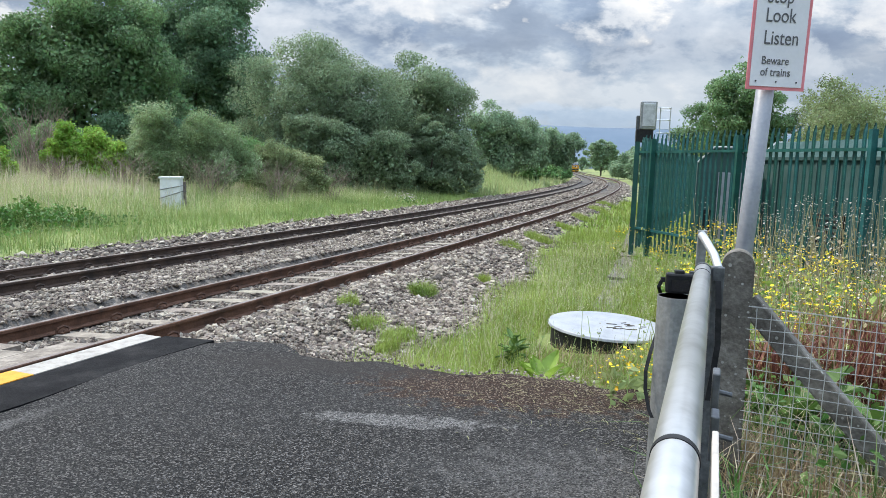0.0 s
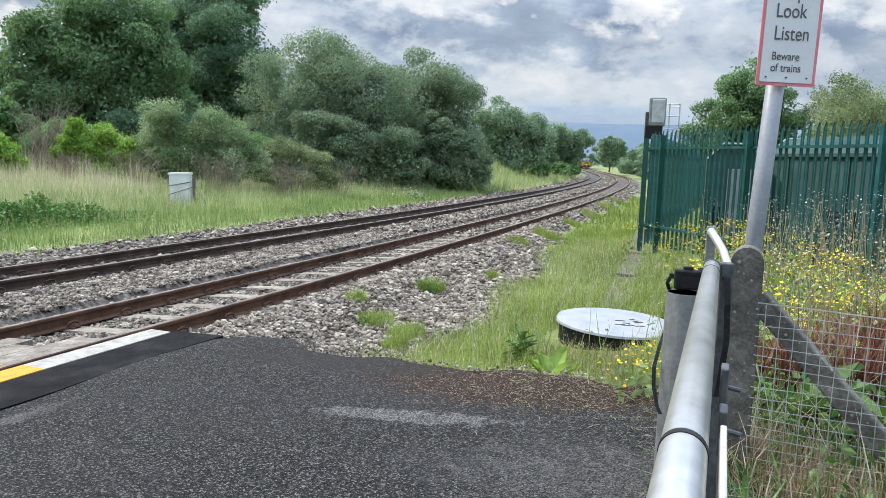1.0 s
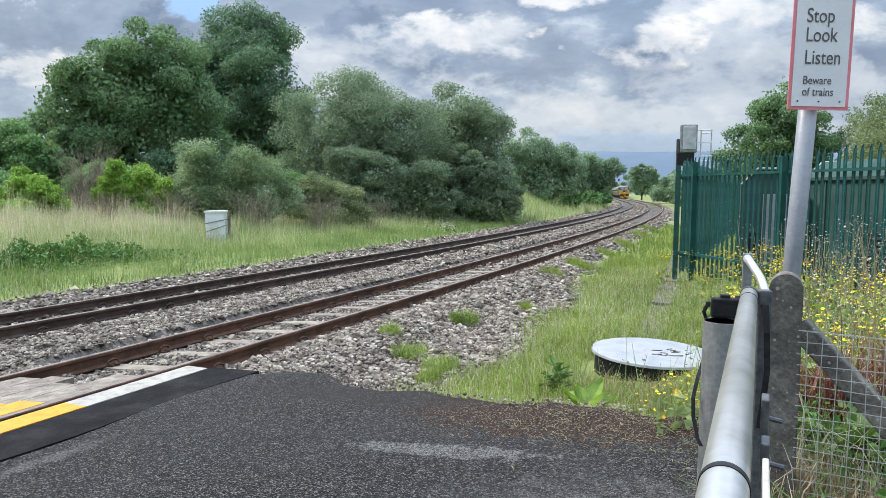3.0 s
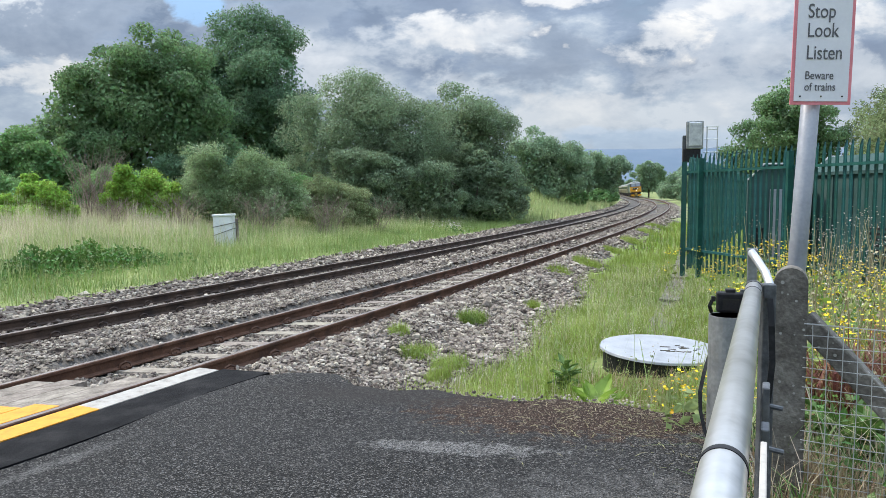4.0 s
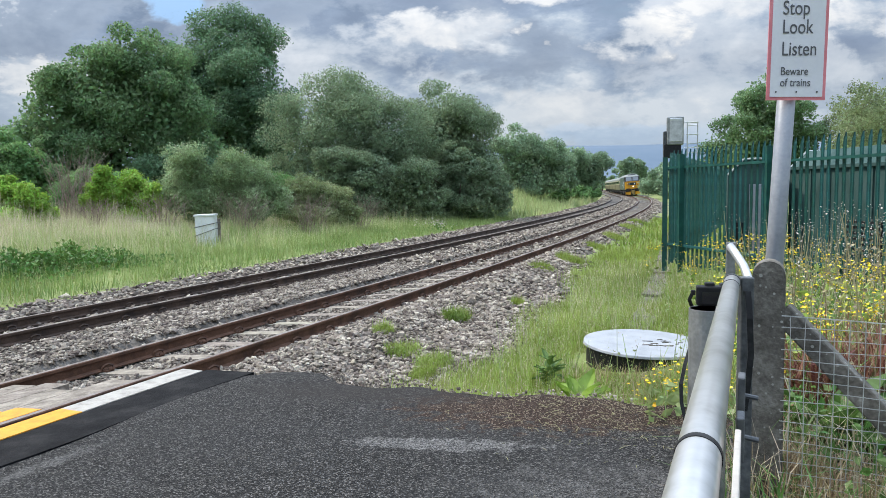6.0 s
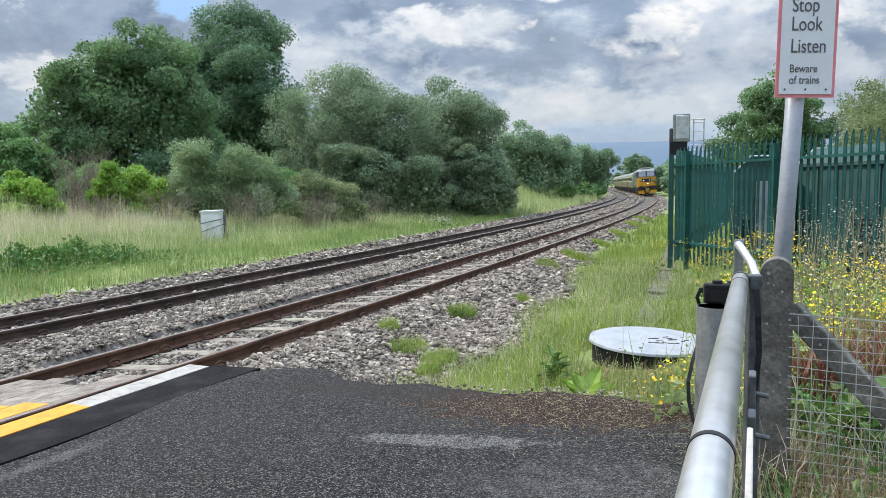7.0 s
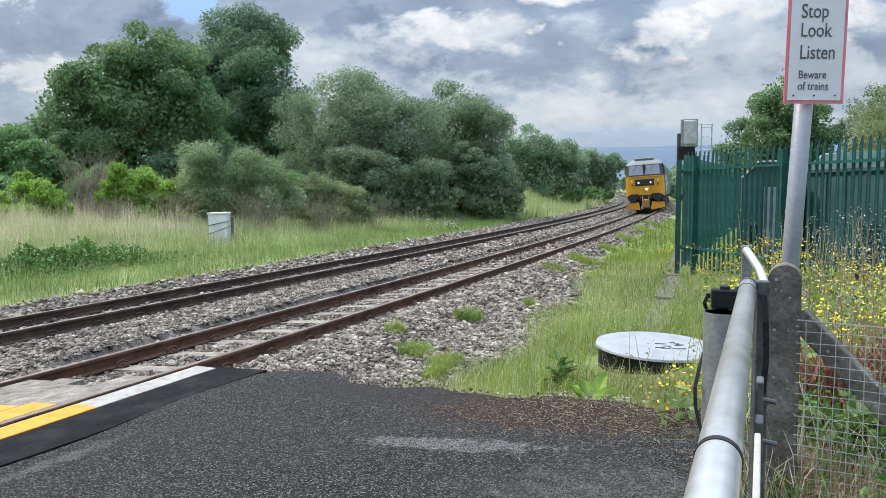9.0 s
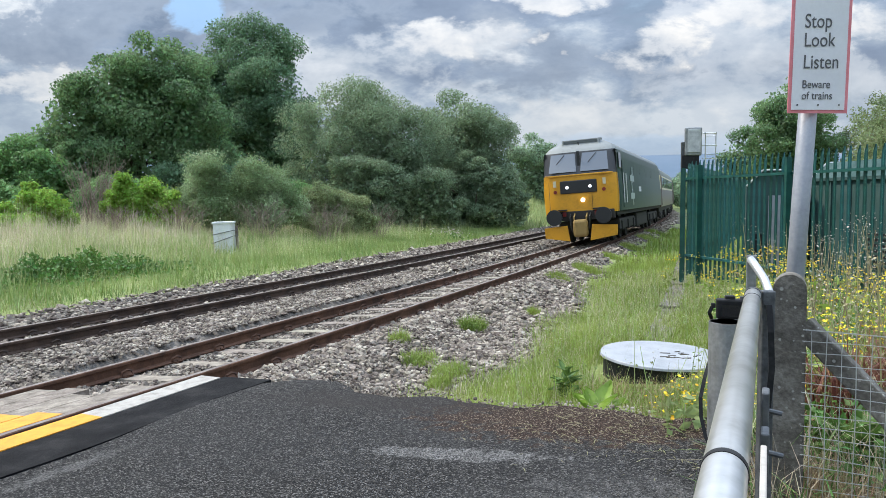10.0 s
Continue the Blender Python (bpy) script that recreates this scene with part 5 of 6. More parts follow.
def build_post():
    z0 = 0.24
    c = empty("concrete_post", pose(1.438, 3.62, z0, 0, 0, -22))
    tagged(c, "round-topped weathered concrete fence post with raking strut", "fence post")
    bm = bmesh.new()
    w = 0.074
    prof = [(-w * 1.08, -0.2), (w * 1.08, -0.2), (w, 1.165)] + [(w * math.cos(a), 1.165 + w * math.sin(a)) for a in np.linspace(0.25, math.pi - 0.25, 9)] + [(-w, 1.165)]
    extrude(bm, prof, -0.075, 0.075)
    bmesh.ops.bevel(bm, geom=[e for e in bm.edges if e.calc_length() > 0.04 and not e.is_boundary and abs(e.verts[0].co.y - e.verts[1].co.y) < 1e-4], offset=0.012, segments=2, affect="EDGES")
    part("shaft", bm, M_CONC, c)
    bm = bmesh.new()
    m = look((0.06, 0.02, 0.99), (1.0, -0.20, 0.0))
    box(bm, 0, 0, -0.72, 0.075, 0.105, 1.44, 0.01, m=m)
    part("strut", bm, M_CONC, c)
    f = empty("wire_fence", pose(1.50, 3.56, 0))
    tagged(f, "galvanised square mesh wire fence on a concrete post", "wire fence")
    # mesh panel running to the right and towards the viewer
    a, d = Vector((-0.05, -0.07, 0)), Vector((0.90, -0.44, 0)).normalized()
    top, low, long = 1.22, 0.22, 2.2
    for k in range(21):
        z = low + (top - low) * k / 20
        pts = [a + d * (long * j / 8) + Vector((0, 0, z + 0.006 * math.sin(j * 1.7 + k))) for j in range(9)]
        part("wire", tube(bmesh.new(), pts, 0.0022 if k < 20 else 0.0035, 4, caps=False), M_GALV, f)
    for k in range(36):
        p = a + d * (0.04 + k * 0.061)
        part("wire", tube(bmesh.new(), [p + Vector((0.003 * math.sin(k * 2.1 + z * 9), 0, z)) for z in np.linspace(low, top, 6)], 0.0022, 4, caps=False), M_GALV, f)


def build_lid():
    l = empty("chamber_lid", pose(1.86, 8.12, 0.10, 1.6, 1.5, 0))
    tagged(l, "white round inspection chamber cover on a concrete ring coloured as shaded", "chamber cover")
    bm = bmesh.new()
    tube(bm, [(0, 0, -0.35), (0, 0, -0.015)], 0.62, 48)
    # shade below the cover is put into the ring as a black colour
    part("ring", bm, M_BLACK, l, "ring coloured black for its shade")
    bm = bmesh.new()
    tube(bm, [(0, 0, -0.012), (0, 0, 0.008), (0, 0, 0.014)], 0.665, 64, 0.655)
    part("cover", bm, M_LID, l)
    rnd = random.Random(3)
    for k in range(14):
        x, y = rnd.gauss(0.25, 0.14), rnd.gauss(-0.05, 0.08)
        part("twig", boxed(x, y, 0.018, rnd.uniform(0.03, 0.12), 0.008, 0.007, m=None), M_BARK, l, "brown twig lying on the cover").rotation_euler = (0, 0, rnd.uniform(-0.5, 0.5))


def build_cabinet():
    z = float(land_height(np.array([-9.65]), np.array([25.5]))[0])
    c = empty("trackside_cabinet", pose(-9.52, 25.6, z - 0.26, 0, -1.5, 8))
    tagged(c, "pale grey trackside cabinet strapped with wire in the grass", "cabinet")
    part("body", boxed(0, 0, 0.66, 0.66, 0.55, 1.30, 0.015), M_CABINET, c)
    part("lid", boxed(0, 0, 1.34, 0.72, 0.60, 0.07, 0.012), M_CABINET, c)
    part("side_post", boxed(0.42, 0.08, 0.6, 0.09, 0.09, 1.2, 0.01), M_TIMBER, c, "grey timber stake")
    for z0, z1 in ((0.92, 1.06), (0.62, 0.86)):
        part("wire", tube(bmesh.new(), [(-0.37, -0.285, z0), (0.37, -0.285, z1), (0.47, 0.1, z1)], 0.012, 6), M_DARKSTEEL, c)


build_fences()
build_hut()
build_signal()
build_sign()
build_gate()
build_camera_prop()
build_post()
build_lid()
build_cabinet()


# ---- the train ----
def paint(name, c, rough=0.35, dirt=0.25):
    d = tuple(v * (1 - dirt) for v in c)
    return material(name, [d, c, c], 2.0, rough, bump=0.03, fine=18)


T_YELLOW = paint("yellow_cab_paint", (0.62, 0.295, 0.018))
T_GREEN = paint("dark_green_coachwork", (0.030, 0.060, 0.050), 0.45)
T_ROOF = paint("grey_roof_paint", (0.20, 0.215, 0.21), 0.7)
T_ROOFDARK = paint("dark_grey_roof_paint", (0.10, 0.11, 0.11), 0.7)
T_BLACK = paint("black_surround", (0.02, 0.021, 0.023))
T_FRAME = paint("black_underframe", (0.022, 0.02, 0.018), 0.8, 0.5)
T_GLASS = glass("cab_glass", (0.14, 0.155, 0.18), 0.06)
T_WINDOW = glass("coach_glass", (0.03, 0.035, 0.04))
T_CREAM = paint("cream_coachwork", (0.62, 0.55, 0.38))
T_BROWN = paint("brown_coachwork", (0.075, 0.040, 0.028))
T_WHITE = paint("white_lining", (0.70, 0.70, 0.68))
T_EMBLEM = paint("pale_grey_emblem", (0.40, 0.46, 0.44))
T_LAMP = glow("lit_lamp", (1.0, 0.98, 0.95), 2.6)
T_MARKER = glow("lit_marker_lamp", (0.9, 0.95, 1.0), 1.2)
T_TAIL = paint("unlit_red_lens", (0.20, 0.02, 0.015))


def half_width(z, w):
    """Body half-width at a height: upright sides with tumblehome, a rounded roof."""
    if z <= 3.05:
        return w * (0.975 + 0.025 * math.sin(min(1, (z - 1.0) / 1.6) * math.pi))
    t = (z - 3.05) / 0.81
    return w * 0.975 * math.sqrt(max(0.0, 1 - t ** 2.6))


def shell(parent, w, zs, y_front, y_back, bands, split):
    """A vehicle's skin in horizontal bands: (name, z from, z to, side material, front material). y_front(z), y_back(z) give the ends."""
    for name, lo, hi, mat, label in bands:
        bm = bmesh.new()
        rows = [z for z in zs if lo - 1e-6 <= z <= hi + 1e-6]
        for sgn in (-1, 1):
            grid = []
            for z in rows:
                x = half_width(z, w) * sgn
                yf, yb = y_front(z), y_back(z)
                grid.append([bm.verts.new((x * k, y, z)) for y, k in ((yf + 0.02, 0.96), (yf + 0.16, 0.99), (yf + 0.45, 1.0), (yb - 0.45, 1.0), (yb - 0.03, 0.98))])
            for a, b in zip(grid, grid[1:]):
                for j in range(4):
                    bm.faces.new((a[j], a[j + 1], b[j + 1], b[j]))
        # ends
        for end, k in ((0, 0.96), (1, 0.98)):
            prev = None
            for z in rows:
                y = y_front(z) + 0.02 if end == 0 else y_back(z) - 0.03
                x = half_width(z, w) * k
                bulge = 0.06 if end == 0 else 0.0
                cur = [bm.verts.new((x * q, y - bulge * (1 - q * q), z)) for q in (-1, -0.55, 0, 0.55, 1)]
                if prev:
                    for j in range(4):
                        bm.faces.new((prev[j], prev[j + 1], cur[j + 1], cur[j]))
                prev = cur
        bmesh.ops.remove_doubles(bm, verts=bm.verts, dist=0.004)
        bmesh.ops.recalc_face_normals(bm, faces=bm.faces)
        part(name, bm, mat, parent, label, smooth=True)


def bogie(parent, y, axles, wheel_r):
    b = part("bogie", boxed(0, y, 0.62, 2.3, axles * 1.45 + 0.6, 0.42, 0.05), T_FRAME, parent, "black bogie frame")
    w = None
    for k in range(axles):
        yy = (k - (axles - 1) / 2) * 1.9
        for x in (-0.76, 0.76):
            if w is None:
                w = part("wheel", tube(bmesh.new(), [(-0.065, 0, 0), (0.065, 0, 0)], wheel_r, 24), T_FRAME, b)
                w.matrix_basis = pose(x, y + yy, wheel_r)
            else:
                again("wheel", w, b, pose(x, y + yy, wheel_r))
            part("axle_box", boxed(x * 1.48, y + yy, wheel_r + 0.02, 0.16, 0.34, 0.36, 0.03), T_FRAME, b)
    return b


def build_locomotive():
    L = empty("diesel_locomotive")
    tagged(L, "dark green diesel locomotive with yellow cab front and lit headlamp", "locomotive")
    F = -9.7
    zs = [1.12, 1.3, 1.6, 1.9, 2.2, 2.5, 2.58, 2.9, 3.05, 3.2, 3.34, 3.42, 3.52, 3.62, 3.72, 3.80, 3.85, 3.86]

    def fy(z):
        if z <= 2.5:
            return F
        if z <= 3.34:
            return F + (z - 2.5) * 0.42
        return F + 0.353 + ((z - 3.34) / 0.52) ** 1.5 * 1.1

    by = lambda z: -fy(z)
    # the cab end: yellow nose, black window band, grey dome; then the long body
    cab_end = F + 0.75
    for name, lo, hi, mat, lab in (("nose", 1.12, 2.5, T_YELLOW, "yellow cab front"), ("window_band", 2.5, 3.34, T_BLACK, "black windscreen surround")):
        shell(L, 1.335, zs, fy, lambda z: cab_end, ((name, lo, hi, mat, lab),), 0)
    shell(L, 1.345, zs, lambda z: cab_end - 0.02, by, (("side", 1.12, 3.05, T_GREEN, "dark green side"), ("cantrail", 3.05, 3.34, T_GREEN, "")), 0)
    shell(L, 1.35, zs, fy, by, (("roof", 3.34, 3.86, T_ROOF, "weathered grey roof"),), 0)
    # windscreens
    for x in (-0.57, 0.57):
        z0, z1 = 2.62, 3.28
        bm = bmesh.new()
        vs = [bm.verts.new((x + dx * (0.93 if z == z1 else 1), fy(z) - 0.055 + 0.012 * abs(x + dx), z)) for dx, z in ((-0.50, z0), (0.50, z0), (0.47, z1), (-0.47, z1))]
        bm.faces.new(vs)
        ext = bmesh.ops.extrude_face_region(bm, geom=bm.faces[:])
        bmesh.ops.translate(bm, vec=(0, -0.02, 0), verts=[v for v in ext["geom"] if isinstance(v, bmesh.types.BMVert)])
        bmesh.ops.recalc_face_normals(bm, faces=bm.faces)
        g = part("windscreen", bm, T_GLASS, L, "pale reflecting windscreen")
        part("wiper", tube(bmesh.new(), [(x + 0.05, fy(3.27) - 0.09, 3.25), (x - 0.22, fy(2.95) - 0.10, 2.93)], 0.012, 5), T_BLACK, g)
    for sgn in (-1, 1):
        part("side_window", boxed(sgn * 1.325, F + 1.15, 2.95, 0.02, 0.62, 0.55, 0.008), T_WINDOW, L)
        part("cab_door", boxed(sgn * 1.345, F + 1.95, 2.1, 0.02, 0.62, 1.75, 0.008), T_GREEN, L)
        for k in (0, 1):
            part("handrail", tube(bmesh.new(), [(sgn * 1.385, F + 1.55 + 0.78 * k, 1.4), (sgn * 1.385, F + 1.55 + 0.78 * k, 2.5)], 0.018, 6), T_WHITE, L)
        for y in (-3.5, -1.2, 1.4, 4.0):
            part("body_grille", boxed(sgn * 1.306, y, 2.72, 0.02, 1.0, 0.42, 0.008), T_GREEN, L)
        # large pale emblem as plain shapes
        for y0, z0, y1, z1 in ((-5.1, 1.45, -5.1, 1.75), (-5.1, 2.15, -5.1, 2.45)):
            part("emblem_bar", boxed(sgn * 1.352, (y0 + y1) / 2, (z0 + z1) / 2 + 0.05, 0.012, 1.25, 0.24), T_EMBLEM, L)
        for z in (1.45, 1.75, 2.05, 2.35, 2.65):
            part("emblem_bar", boxed(sgn * 1.352, -5.3 + 0.55 * abs(z - 2.05), z, 0.012, 0.16, 0.34), T_EMBLEM, L)
        part("number_bar", boxed(sgn * 1.352, -2.2, 1.95, 0.012, 0.9, 0.22), T_WHITE, L)
    # headcode panel, lamps
    part("waist_band", boxed(0, F - 0.045, 2.5, 2.42, 0.05, 0.05, 0.01), T_YELLOW, L)
    p = part("headcode_panel", boxed(-0.02, F - 0.05, 2.08, 1.32, 0.06, 0.46, 0.03), T_BLACK, L, "black marker lamp panel")
    for x in (-0.42, 0.40):
        part("marker_lamp", tube(bmesh.new(), [(x, F - 0.08, 2.07), (x, F - 0.10, 2.07)], 0.055, 18), T_MARKER, p)
    part("headlamp", tube(bmesh.new(), [(0.12, F - 0.04, 1.60), (0.12, F - 0.11, 1.60)], 0.07, 18), T_LAMP, L, "lit headlamp")
    for x in (-0.86, 0.88):
        part("tail_lamp", tube(bmesh.new(), [(x, F - 0.03, 1.93), (x, F - 0.07, 1.93)], 0.065, 16), T_TAIL, L)
        part("lamp_plate", boxed(x * 1.02, F - 0.03, 2.22, 0.11, 0.02, 0.22, 0.005), T_CREAM, L)
    part("hood_panel", boxed(0, F + 0.785, 3.725, 1.24, 0.05, 0.12, 0.01), T_ROOFDARK, L, "dark blanked headcode panel")
    part("centre_pillar", boxed(0, fy(2.95) - 0.075, 2.95, 0.10, 0.04, 0.80, m=None), T_BLACK, L)
    for x in (-0.12, 0.05):
        part("bonnet_seam", boxed(x * 9, F - 0.052, 1.75, 0.012, 0.012, 1.10), T_PLATE, L)
    for x in (-0.62, 0.62):
        part("buffer_step", boxed(x, F - 0.12, 1.27, 0.30, 0.20, 0.05, 0.01), T_FRAME, L)
        part("jumper_socket", boxed(x * 0.92, F - 0.07, 1.12, 0.12, 0.12, 0.16, 0.02), T_TAIL, L)
    part("roof_horn", tube(bmesh.new(), [(-0.05, F + 0.62, 3.60), (-0.05, F + 0.60, 3.70)], 0.02, 6), T_FRAME, L)
    bm = bmesh.new()
    extrude(bm, [(F + 0.52, 3.42), (F + 0.76, 3.64), (F + 0.82, 3.81), (F + 1.6, 3.865), (F + 1.6, 3.42)], -0.68, 0.68)
    bmesh.ops.transform(bm, matrix=pose(0, 0, 0, 0, 0, 90) @ Matrix.Diagonal((1, -1, 1, 1)), verts=bm.verts)
    bmesh.ops.recalc_face_normals(bm, faces=bm.faces)
    part("roof_box", bm, T_ROOF, L, "grey headcode hood on the roof")
    # underframe, buffers, coupling, ploughs
    part("underframe", boxed(0, 0, 1.05, 2.5, 18.9, 0.16, 0.02), T_FRAME, L)
    part("buffer_beam", boxed(0, F + 0.10, 1.05, 2.4, 0.3, 0.34, 0.03), T_FRAME, L)
    part("fuel_tank", boxed(0, 0, 0.62, 2.3, 4.6, 0.62, 0.08), T_FRAME, L)
    for x in (-0.87, 0.87):
        b = part("buffer", tube(bmesh.new(), [(x, F - 0.02, 1.02), (x, F - 0.42, 1.02)], 0.15, 18), T_FRAME, L)
        part("buffer_head", tube(bmesh.new(), [(x, F - 0.42, 1.02), (x, F - 0.48, 1.02)], 0.285, 28), T_BLACK, b, "round black buffer head")
        bm = bmesh.new()
        sgn = 1 if x > 0 else -1
        prof = [(0.36, 0.16), (1.28, 0.30), (1.30, 0.66), (0.44, 0.72)]
        v0 = [bm.verts.new((sgn * px, F - 0.40 + 0.18 * (px - 0.36), pz)) for px, pz in prof]
        v1 = [bm.verts.new((sgn * px, F - 0.34 + 0.18 * (px - 0.36), pz)) for px, pz in prof]
        for i in range(4):
            bm.faces.new((v0[i], v0[(i + 1) % 4], v1[(i + 1) % 4], v1[i]))
        bm.faces.new(v0)
        bm.faces.new(v1[::-1])
        bmesh.ops.recalc_face_normals(bm, faces=bm.faces)
        part("snowplough", bm, T_YELLOW, L, "yellow miniature snowplough")
    part("coupling", boxed(0.02, F - 0.28, 0.60, 0.52, 0.30, 0.62, 0.10), T_PLATE, L, "dull brass-coloured coupling")
    for x in (-0.34, -0.2, 0.24, 0.36):
        part("brake_hose", tube(bmesh.new(), [(x, F - 0.06, 1.12), (x, F - 0.26, 1.0), (x * 0.9, F - 0.28, 0.6), (x * 0.7, F - 0.18, 0.45)], 0.028, 8), T_BLACK if abs(x) > 0.3 else T_PLATE, L)
    bogie(L, -5.6, 3, 0.55)
    bogie(L, 5.6, 3, 0.55)
    return L


T_PLATE = paint("worn_ochre_steel", (0.26, 0.17, 0.05), 0.7, 0.5)


def build_coach():
    C = empty("railway_coach")
    tagged(C, "cream and brown passenger coach behind the locomotive", "coach", "coaches of the train")
    zs = [1.05, 1.3, 1.6, 1.9, 2.15, 2.5, 2.9, 3.05, 3.2, 3.34, 3.46, 3.58, 3.70, 3.79, 3.85]
    ends = lambda z: -9.95
    back = lambda z: 9.95
    shell(C, 1.37, zs, ends, back, (("lower_side", 1.05, 2.15, T_BROWN, "brown lower side"), ("upper_side", 2.15, 3.05, T_CREAM, "cream window band"), ("roof", 3.05, 3.85, T_ROOF, "grey roof")), 0)
    win = None
    for sgn in (-1, 1):
        for k in range(8):
            y = -7.7 + 2.2 * k
            if win is None:
                win = part("window", boxed(0, 0, 0, 0.02, 1.45, 0.66, 0.008), T_WINDOW, C)
                win.matrix_basis = pose(sgn * 1.372, y, 2.60)
            else:
                again("window", win, C, pose(sgn * 1.372, y, 2.60))
        for y in (-9.2, 9.2):
            part("door", boxed(sgn * 1.374, y, 2.1, 0.02, 0.66, 1.9, 0.008), T_BROWN, C)
    for y in (-10.05, 10.05):
        part("gangway", boxed(0, y, 2.1, 0.9, 0.3, 2.0, 0.04), T_FRAME, C)
    part("underframe", boxed(0, 0, 0.9, 2.3, 19.6, 0.3, 0.03), T_FRAME, C)
    part("battery_box", boxed(0, 0.5, 0.6, 2.2, 2.6, 0.5, 0.05), T_FRAME, C)
    bogie(C, -7.0, 2, 0.46)
    bogie(C, 7.0, 2, 0.46)
    return C


locomotive = build_locomotive()
locomotive.scale = (1.05, 1.0, 1.055)
coaches = [build_coach()]
for _ in range(4):
    coaches.append(copy_thing(coaches[0], Matrix.Identity(4)))


# ---- flowers, weeds, small things on the ground ----
def flat_flower():
    a = np.linspace(0, 2 * np.pi, 7)[:-1]
    return np.c_[np.cos(a), np.sin(a), 0.12 * np.cos(3 * a)], np.array([[0, 1, 2], [0, 2, 3], [0, 3, 4], [0, 4, 5]])


def stems_and_heads(name, label, category, places, height, stem_mat, head_mat, heads, size, spread, lean=0.12, leaf=0.085):
    """Upright stalks with leaves, each topped by a loose head of small flowers."""
    n = len(places)
    z = land_height(places[:, 0], places[:, 1])
    h = height * rng.uniform(0.6, 1.2, n)
    tip = np.c_[places[:, 0] + rng.normal(0, lean, n), places[:, 1] + rng.normal(0, lean, n), z + h]
    foot = np.c_[places, z - 0.02]
    w = 0.004 + 0.002 * rng.random(n)
    side = turns(n, 0.0)[:, :, 0]
    v = np.stack([foot - side * w[:, None], foot + side * w[:, None], tip + side * w[:, None] * 0.5, tip - side * w[:, None] * 0.5], 1).reshape(-1, 3)
    f = np.arange(4 * n).reshape(n, 4)
    # leaves up the stalk
    k = 7
    t = rng.uniform(0.1, 0.85, n * k)
    i = np.repeat(np.arange(n), k)
    at = foot[i] + (tip - foot)[i] * t[:, None] + rng.normal(0, 0.025, (n * k, 3))
    v2, f2 = scatter_shape(LEAF, LEAF_F, at, rng.uniform(0.6, 1.4, n * k) * leaf, turns(n * k))
    stems = numpy_mesh(name, np.concatenate([v, v2]), np.concatenate([f, f2 + len(v)]), stem_mat)
    tagged(stems, label, category, kind="stuff")
    base, bf = flat_flower()
    i = np.repeat(np.arange(n), heads)
    at = tip[i] + rng.normal(0, spread, (n * heads, 3)) * (1, 1, 0.6)
    v3, f3 = scatter_shape(base, bf, at, rng.uniform(0.7, 1.3, n * heads) * size, turns(n * heads, 0.6))
    head = numpy_mesh(name + "_heads", v3, f3, head_mat)
    tagged(head, label.replace("stalks", "heads"), category, kind="stuff")


def spread_points(n, x0, x1, y0, y1, keep=None, clumps=0):
    """Places over a stretch, evenly or gathered in clumps."""
    p = np.c_[rng.uniform(x0, x1, n), rng.uniform(y0, y1, n)]
    if clumps:
        p = p[rng.integers(0, clumps, n)] + rng.normal(0, 0.16, (n, 2))
    return p if keep is None else p[keep(p[:, 0], p[:, 1])]


G_OCHRE = leafy("ochre_weed_stalks", (0.14, 0.13, 0.06), (0.23, 0.205, 0.105), (0.33, 0.285, 0.17), 0.3, 0.2)


def build_flowers():
    # yellow ragwort beyond the gate and in the corner by the fence
    stems_and_heads("ragwort", "yellow ragwort stalks growing beside the gate", "wild flower", spread_points(170, 1.6, 4.6, 4.6, 9.5, lambda x, y: (x > 1.75 + 0.22 * (y - 4.6)) & off_lid(x, y), 30), 0.72, G_LUSH, F_YELLOW, 13, 0.010, 0.05)
    stems_and_heads("ragwort", "yellow ragwort stalks by the fence corner", "wild flower", spread_points(70, 3.0, 5.4, 9.0, 14.5, lambda x, y: x < 4.9 - 0.25 * (y - 11), 14), 0.80, G_LUSH, F_YELLOW, 13, 0.013, 0.07)
    stems_and_heads("ragwort", "low yellow flowers stalks at the road's edge", "wild flower", spread_points(46, 1.38, 1.80, 4.4, 6.2, off_lid, 16), 0.30, G_MEADOW, F_YELLOW, 5, 0.012, 0.035, 0.06)
    stems_and_heads("dry_weed", "dry brown weed stalks with pale seed tufts", "weed", spread_points(560, 2.2, 6.4, 4.2, 9.8, lambda x, y: x > 2.2 + 0.16 * (y - 4)), 1.12, G_OCHRE, F_PALE, 6, 0.0065, 0.06, 0.12, 0.04)
    stems_and_heads("meadow_flower", "white umbel flowers stalks in the meadow edge", "wild flower", spread_points(22, -2.8, -0.6, 33.6, 35.4), 0.5, G_DARK, F_PALE, 6, 0.03, 0.12)
    stems_and_heads("verge_weed", "tall thin seeding grass stalks on the verge", "weed", spread_points(520, 0.2, 4.2, 6.6, 15, lambda x, y: (x > -0.2 + 0.30 * (y - 6.4)) & off_lid(x, y)), 0.55, G_MEADOW, G_STRAW, 7, 0.005, 0.03, 0.1, 0.03)


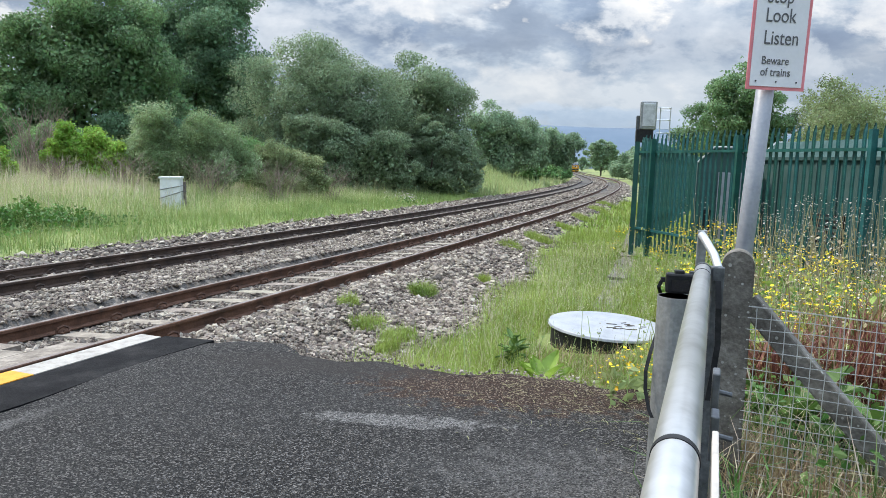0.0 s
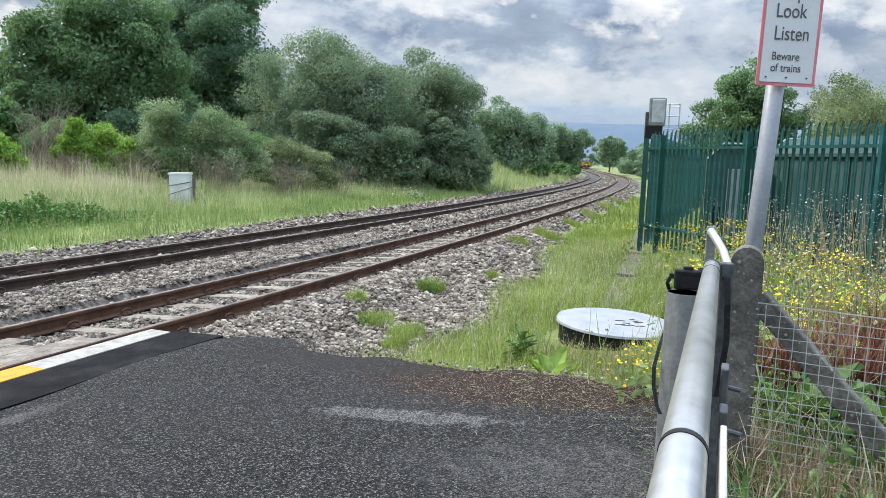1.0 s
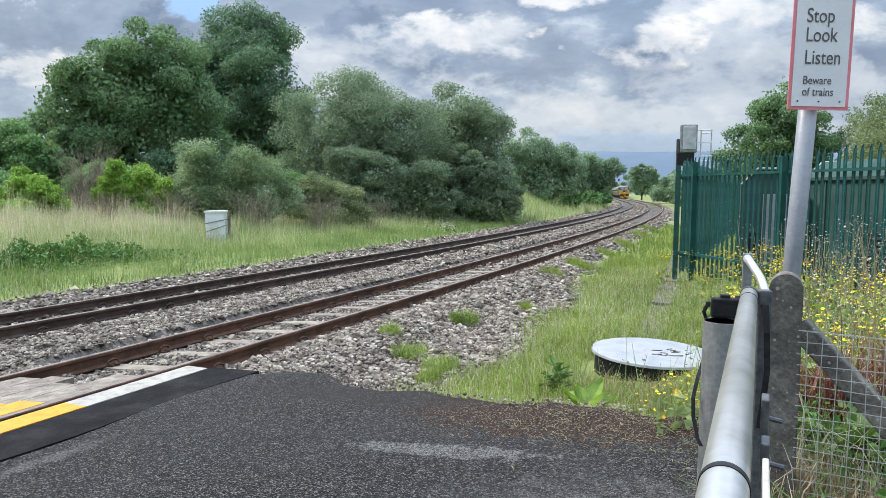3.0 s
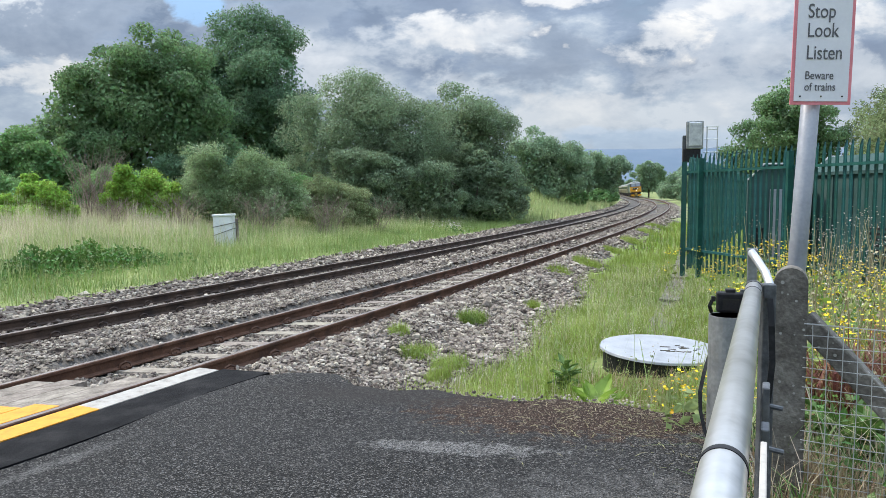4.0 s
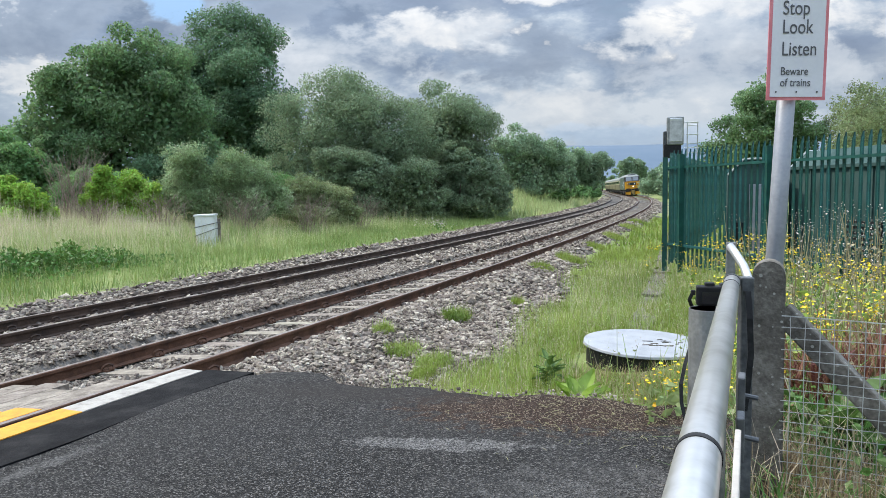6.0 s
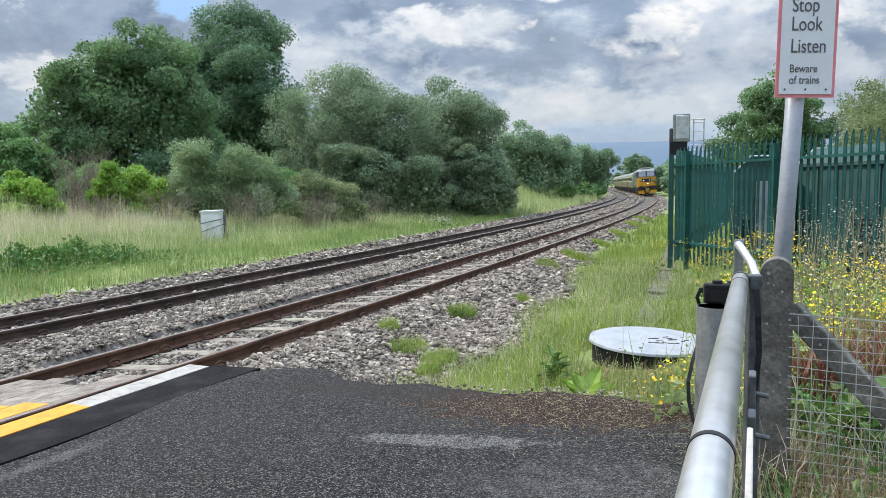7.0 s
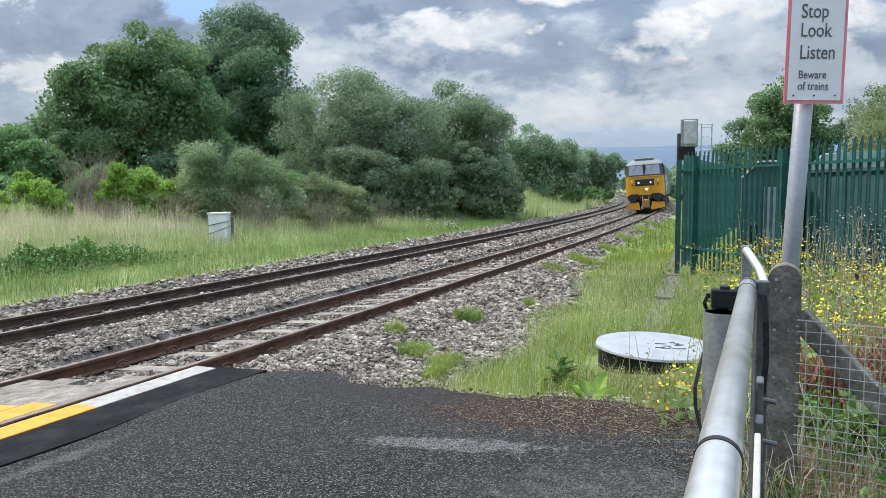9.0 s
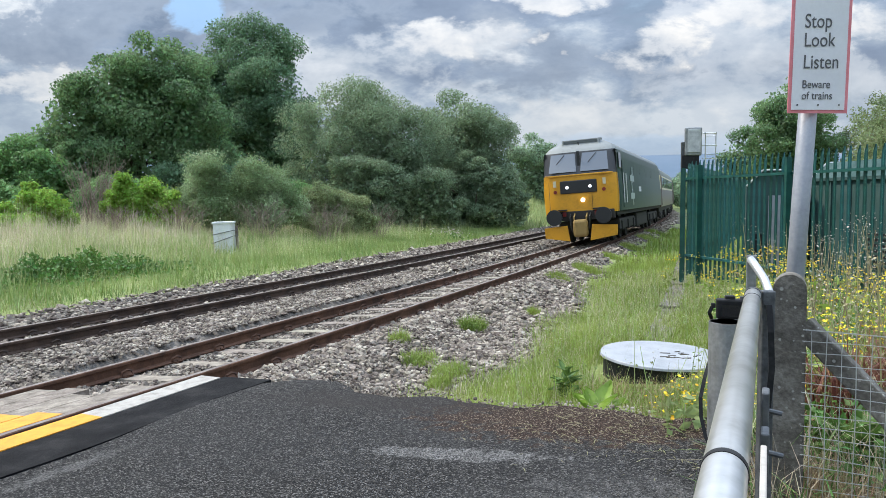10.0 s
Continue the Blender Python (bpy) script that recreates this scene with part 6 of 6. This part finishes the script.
def rosette(name, label, x, y, mat, leaves, size, rise):
    """A low clump of broad leaves."""
    z = float(land_height(np.array([x]), np.array([y]))[0])
    u, s = to_line(np.array([x]), np.array([y]))
    if s[0] < float(road_edge(u)[0]) + 0.3:
        z = max(z, float(road_height(u)[0]) - 0.02)
    e = empty(name, pose(x, y, z))
    tagged(e, label, "plant")
    rnd = random.Random(name + str(x))
    bm = bmesh.new()
    leaf = None
    for k in range(leaves):
        a = 2.4 * k + rnd.uniform(-0.3, 0.3)
        tilt = rnd.uniform(15, 60)
        s = size * rnd.uniform(0.6, 1.2)
        m = pose(0, 0, rise * rnd.random(), 0, 0, math.degrees(a)) @ pose(0.03, 0, 0, 0, -tilt, 0) @ Matrix.Diagonal((s, s, s, 1))
        if leaf is None:
            lm = bmesh.new()
            rows = []
            for t, w in ((0, 0.03), (0.2, 0.15), (0.45, 0.22), (0.75, 0.16), (1.0, 0.01)):
                rows.append([lm.verts.new((t, q * w, 0.10 * abs(q) - 0.22 * t * t + 0.015 * math.sin(9 * t) * q)) for q in (-1, 0, 1)])
            for p, q in zip(rows, rows[1:]):
                for j in range(2):
                    lm.faces.new((p[j], p[j + 1], q[j + 1], q[j]))
            leaf = part("leaf", lm, mat, e)
            leaf.matrix_basis = m
        else:
            again("leaf", leaf, e, m)
    bm.free()


def build_small():
    rosette("dock_plant", "bright green broad-leaved dock by the tarmac", 0.88, 6.12, L_LIME, 54, 0.27, 0.14)
    rosette("dock_plant", "dark green leafy weed in the verge", 0.72, 7.15, G_DARK, 46, 0.14, 0.30)
    rosette("dock_plant", "broad green dock behind the wire fence", 2.05, 4.2, G_DARK, 18, 0.36, 0.2)
    rosette("dock_plant", "broad green dock by the fence strut", 2.4, 3.9, G_DARK, 18, 0.34, 0.2)
    # cable trough lids along the cess
    t = empty("cable_trough")
    tagged(t, "row of grey concrete cable trough lids in grass", "cable trough")
    first = None
    rnd = random.Random(5)
    for k in range(34):
        s = 4.0 + 0.72 * k
        u = 4.02 - 0.06 * (s - 4.0)
        x, y, h = line(s, -u)
        z = float(land_height(np.array([float(x)]), np.array([float(y)]))[0])
        m = pose(float(x), float(y), z + 0.05 + rnd.uniform(-0.01, 0.015), rnd.uniform(-1, 1), rnd.uniform(-2, 2), -math.degrees(float(h)) + rnd.uniform(-2, 2))
        if first is None:
            first = part("lid", boxed(0, 0, 0, 0.33, 0.70, 0.07, 0.008), M_CONC, t)
            first.matrix_basis = m
        else:
            again("lid", first, t, m)
    # pale rubble under the fence, loose litter on the tarmac's edge
    n = 90
    p = spread_points(n, 5.2, 8.4, 8.5, 13.5)
    v, f = scatter_shape(ICO * (1 + rng.normal(0, 0.15, ICO.shape)), ICO_F, np.c_[p, land_height(p[:, 0], p[:, 1]) + 0.12], rng.uniform(0.06, 0.2, (n, 1)) * rng.uniform(0.6, 1.2, (n, 3)), turns(n))
    tagged(numpy_mesh("rubble", v, f, M_SLEEPER), "pale broken concrete rubble behind the fence", "rubble", kind="stuff")
    n = 900
    x = rng.normal(0.95, 0.45, n)
    y = 5.10 - 0.20 * (x - 0.75) + rng.normal(0, 0.42, n)
    u, s = to_line(x, y)
    k = s < road_edge(u) + 0.25
    x, y, u = x[k], y[k], u[k]
    n = len(x)
    v, f = scatter_shape(LEAF * (1, 0.12, 0.5), LEAF_F, np.c_[x, y, road_height(u) + 0.012], rng.uniform(0.02, 0.09, n), turns(n, 0.12))
    tagged(numpy_mesh("straw_litter", v, f, G_OCHRE), "dry straw litter on the edge of the tarmac", "litter", kind="stuff")
    n = 400
    x = rng.uniform(-2.2, 1.4, n)
    u0, _ = to_line(x, np.full(n, 6.0))
    s = road_edge(u0) + rng.normal(-0.02, 0.07, n)
    xs, ys, _ = line(s, -u0)
    v, f = scatter_shape(ICO, ICO_F, np.c_[xs, ys, np.where(s < road_edge(u0), road_height(u0), road_height(u0) - 0.05) + 0.004], rng.uniform(0.004, 0.016, (n, 1)) * rng.uniform(0.6, 1.2, (n, 3)), turns(n))
    tagged(numpy_mesh("loose_grit", v, f, M_STONE), "loose grit along the crumbling tarmac edge", "grit", kind="stuff")


build_flowers()
build_small()


def vehicle_pose(s, reach):
    """A vehicle centred s metres along the near track, standing on bogies that far from its middle."""
    x0, y0, _ = line(s - reach, GAUGE / 2)
    x1, y1, _ = line(s + reach, GAUGE / 2)
    heading = -math.degrees(math.atan2(float(x1 - x0), float(y1 - y0)))
    lean = -math.degrees(math.asin(CANT / GAUGE))
    return pose(float(x0 + x1) / 2, float(y0 + y1) / 2, CANT / 2, 0, 0, heading) @ pose(0, 0, 0, 0, lean, 0)


NOSE_AT_END, SPEED = 21.8, 28.6     # metres along the line at 10 s; metres per second


def motions():
    times = [0.5 * k for k in range(21)]
    nose = lambda t: NOSE_AT_END + SPEED * (10.0 - t)
    walk(locomotive, [(t, vehicle_pose(nose(t) + 9.7, 5.6)) for t in times])
    for k, c in enumerate(coaches):
        walk(c, [(t, vehicle_pose(nose(t) + 19.4 + 10.75 + 20.5 * k, 7.0)) for t in times])


motions()
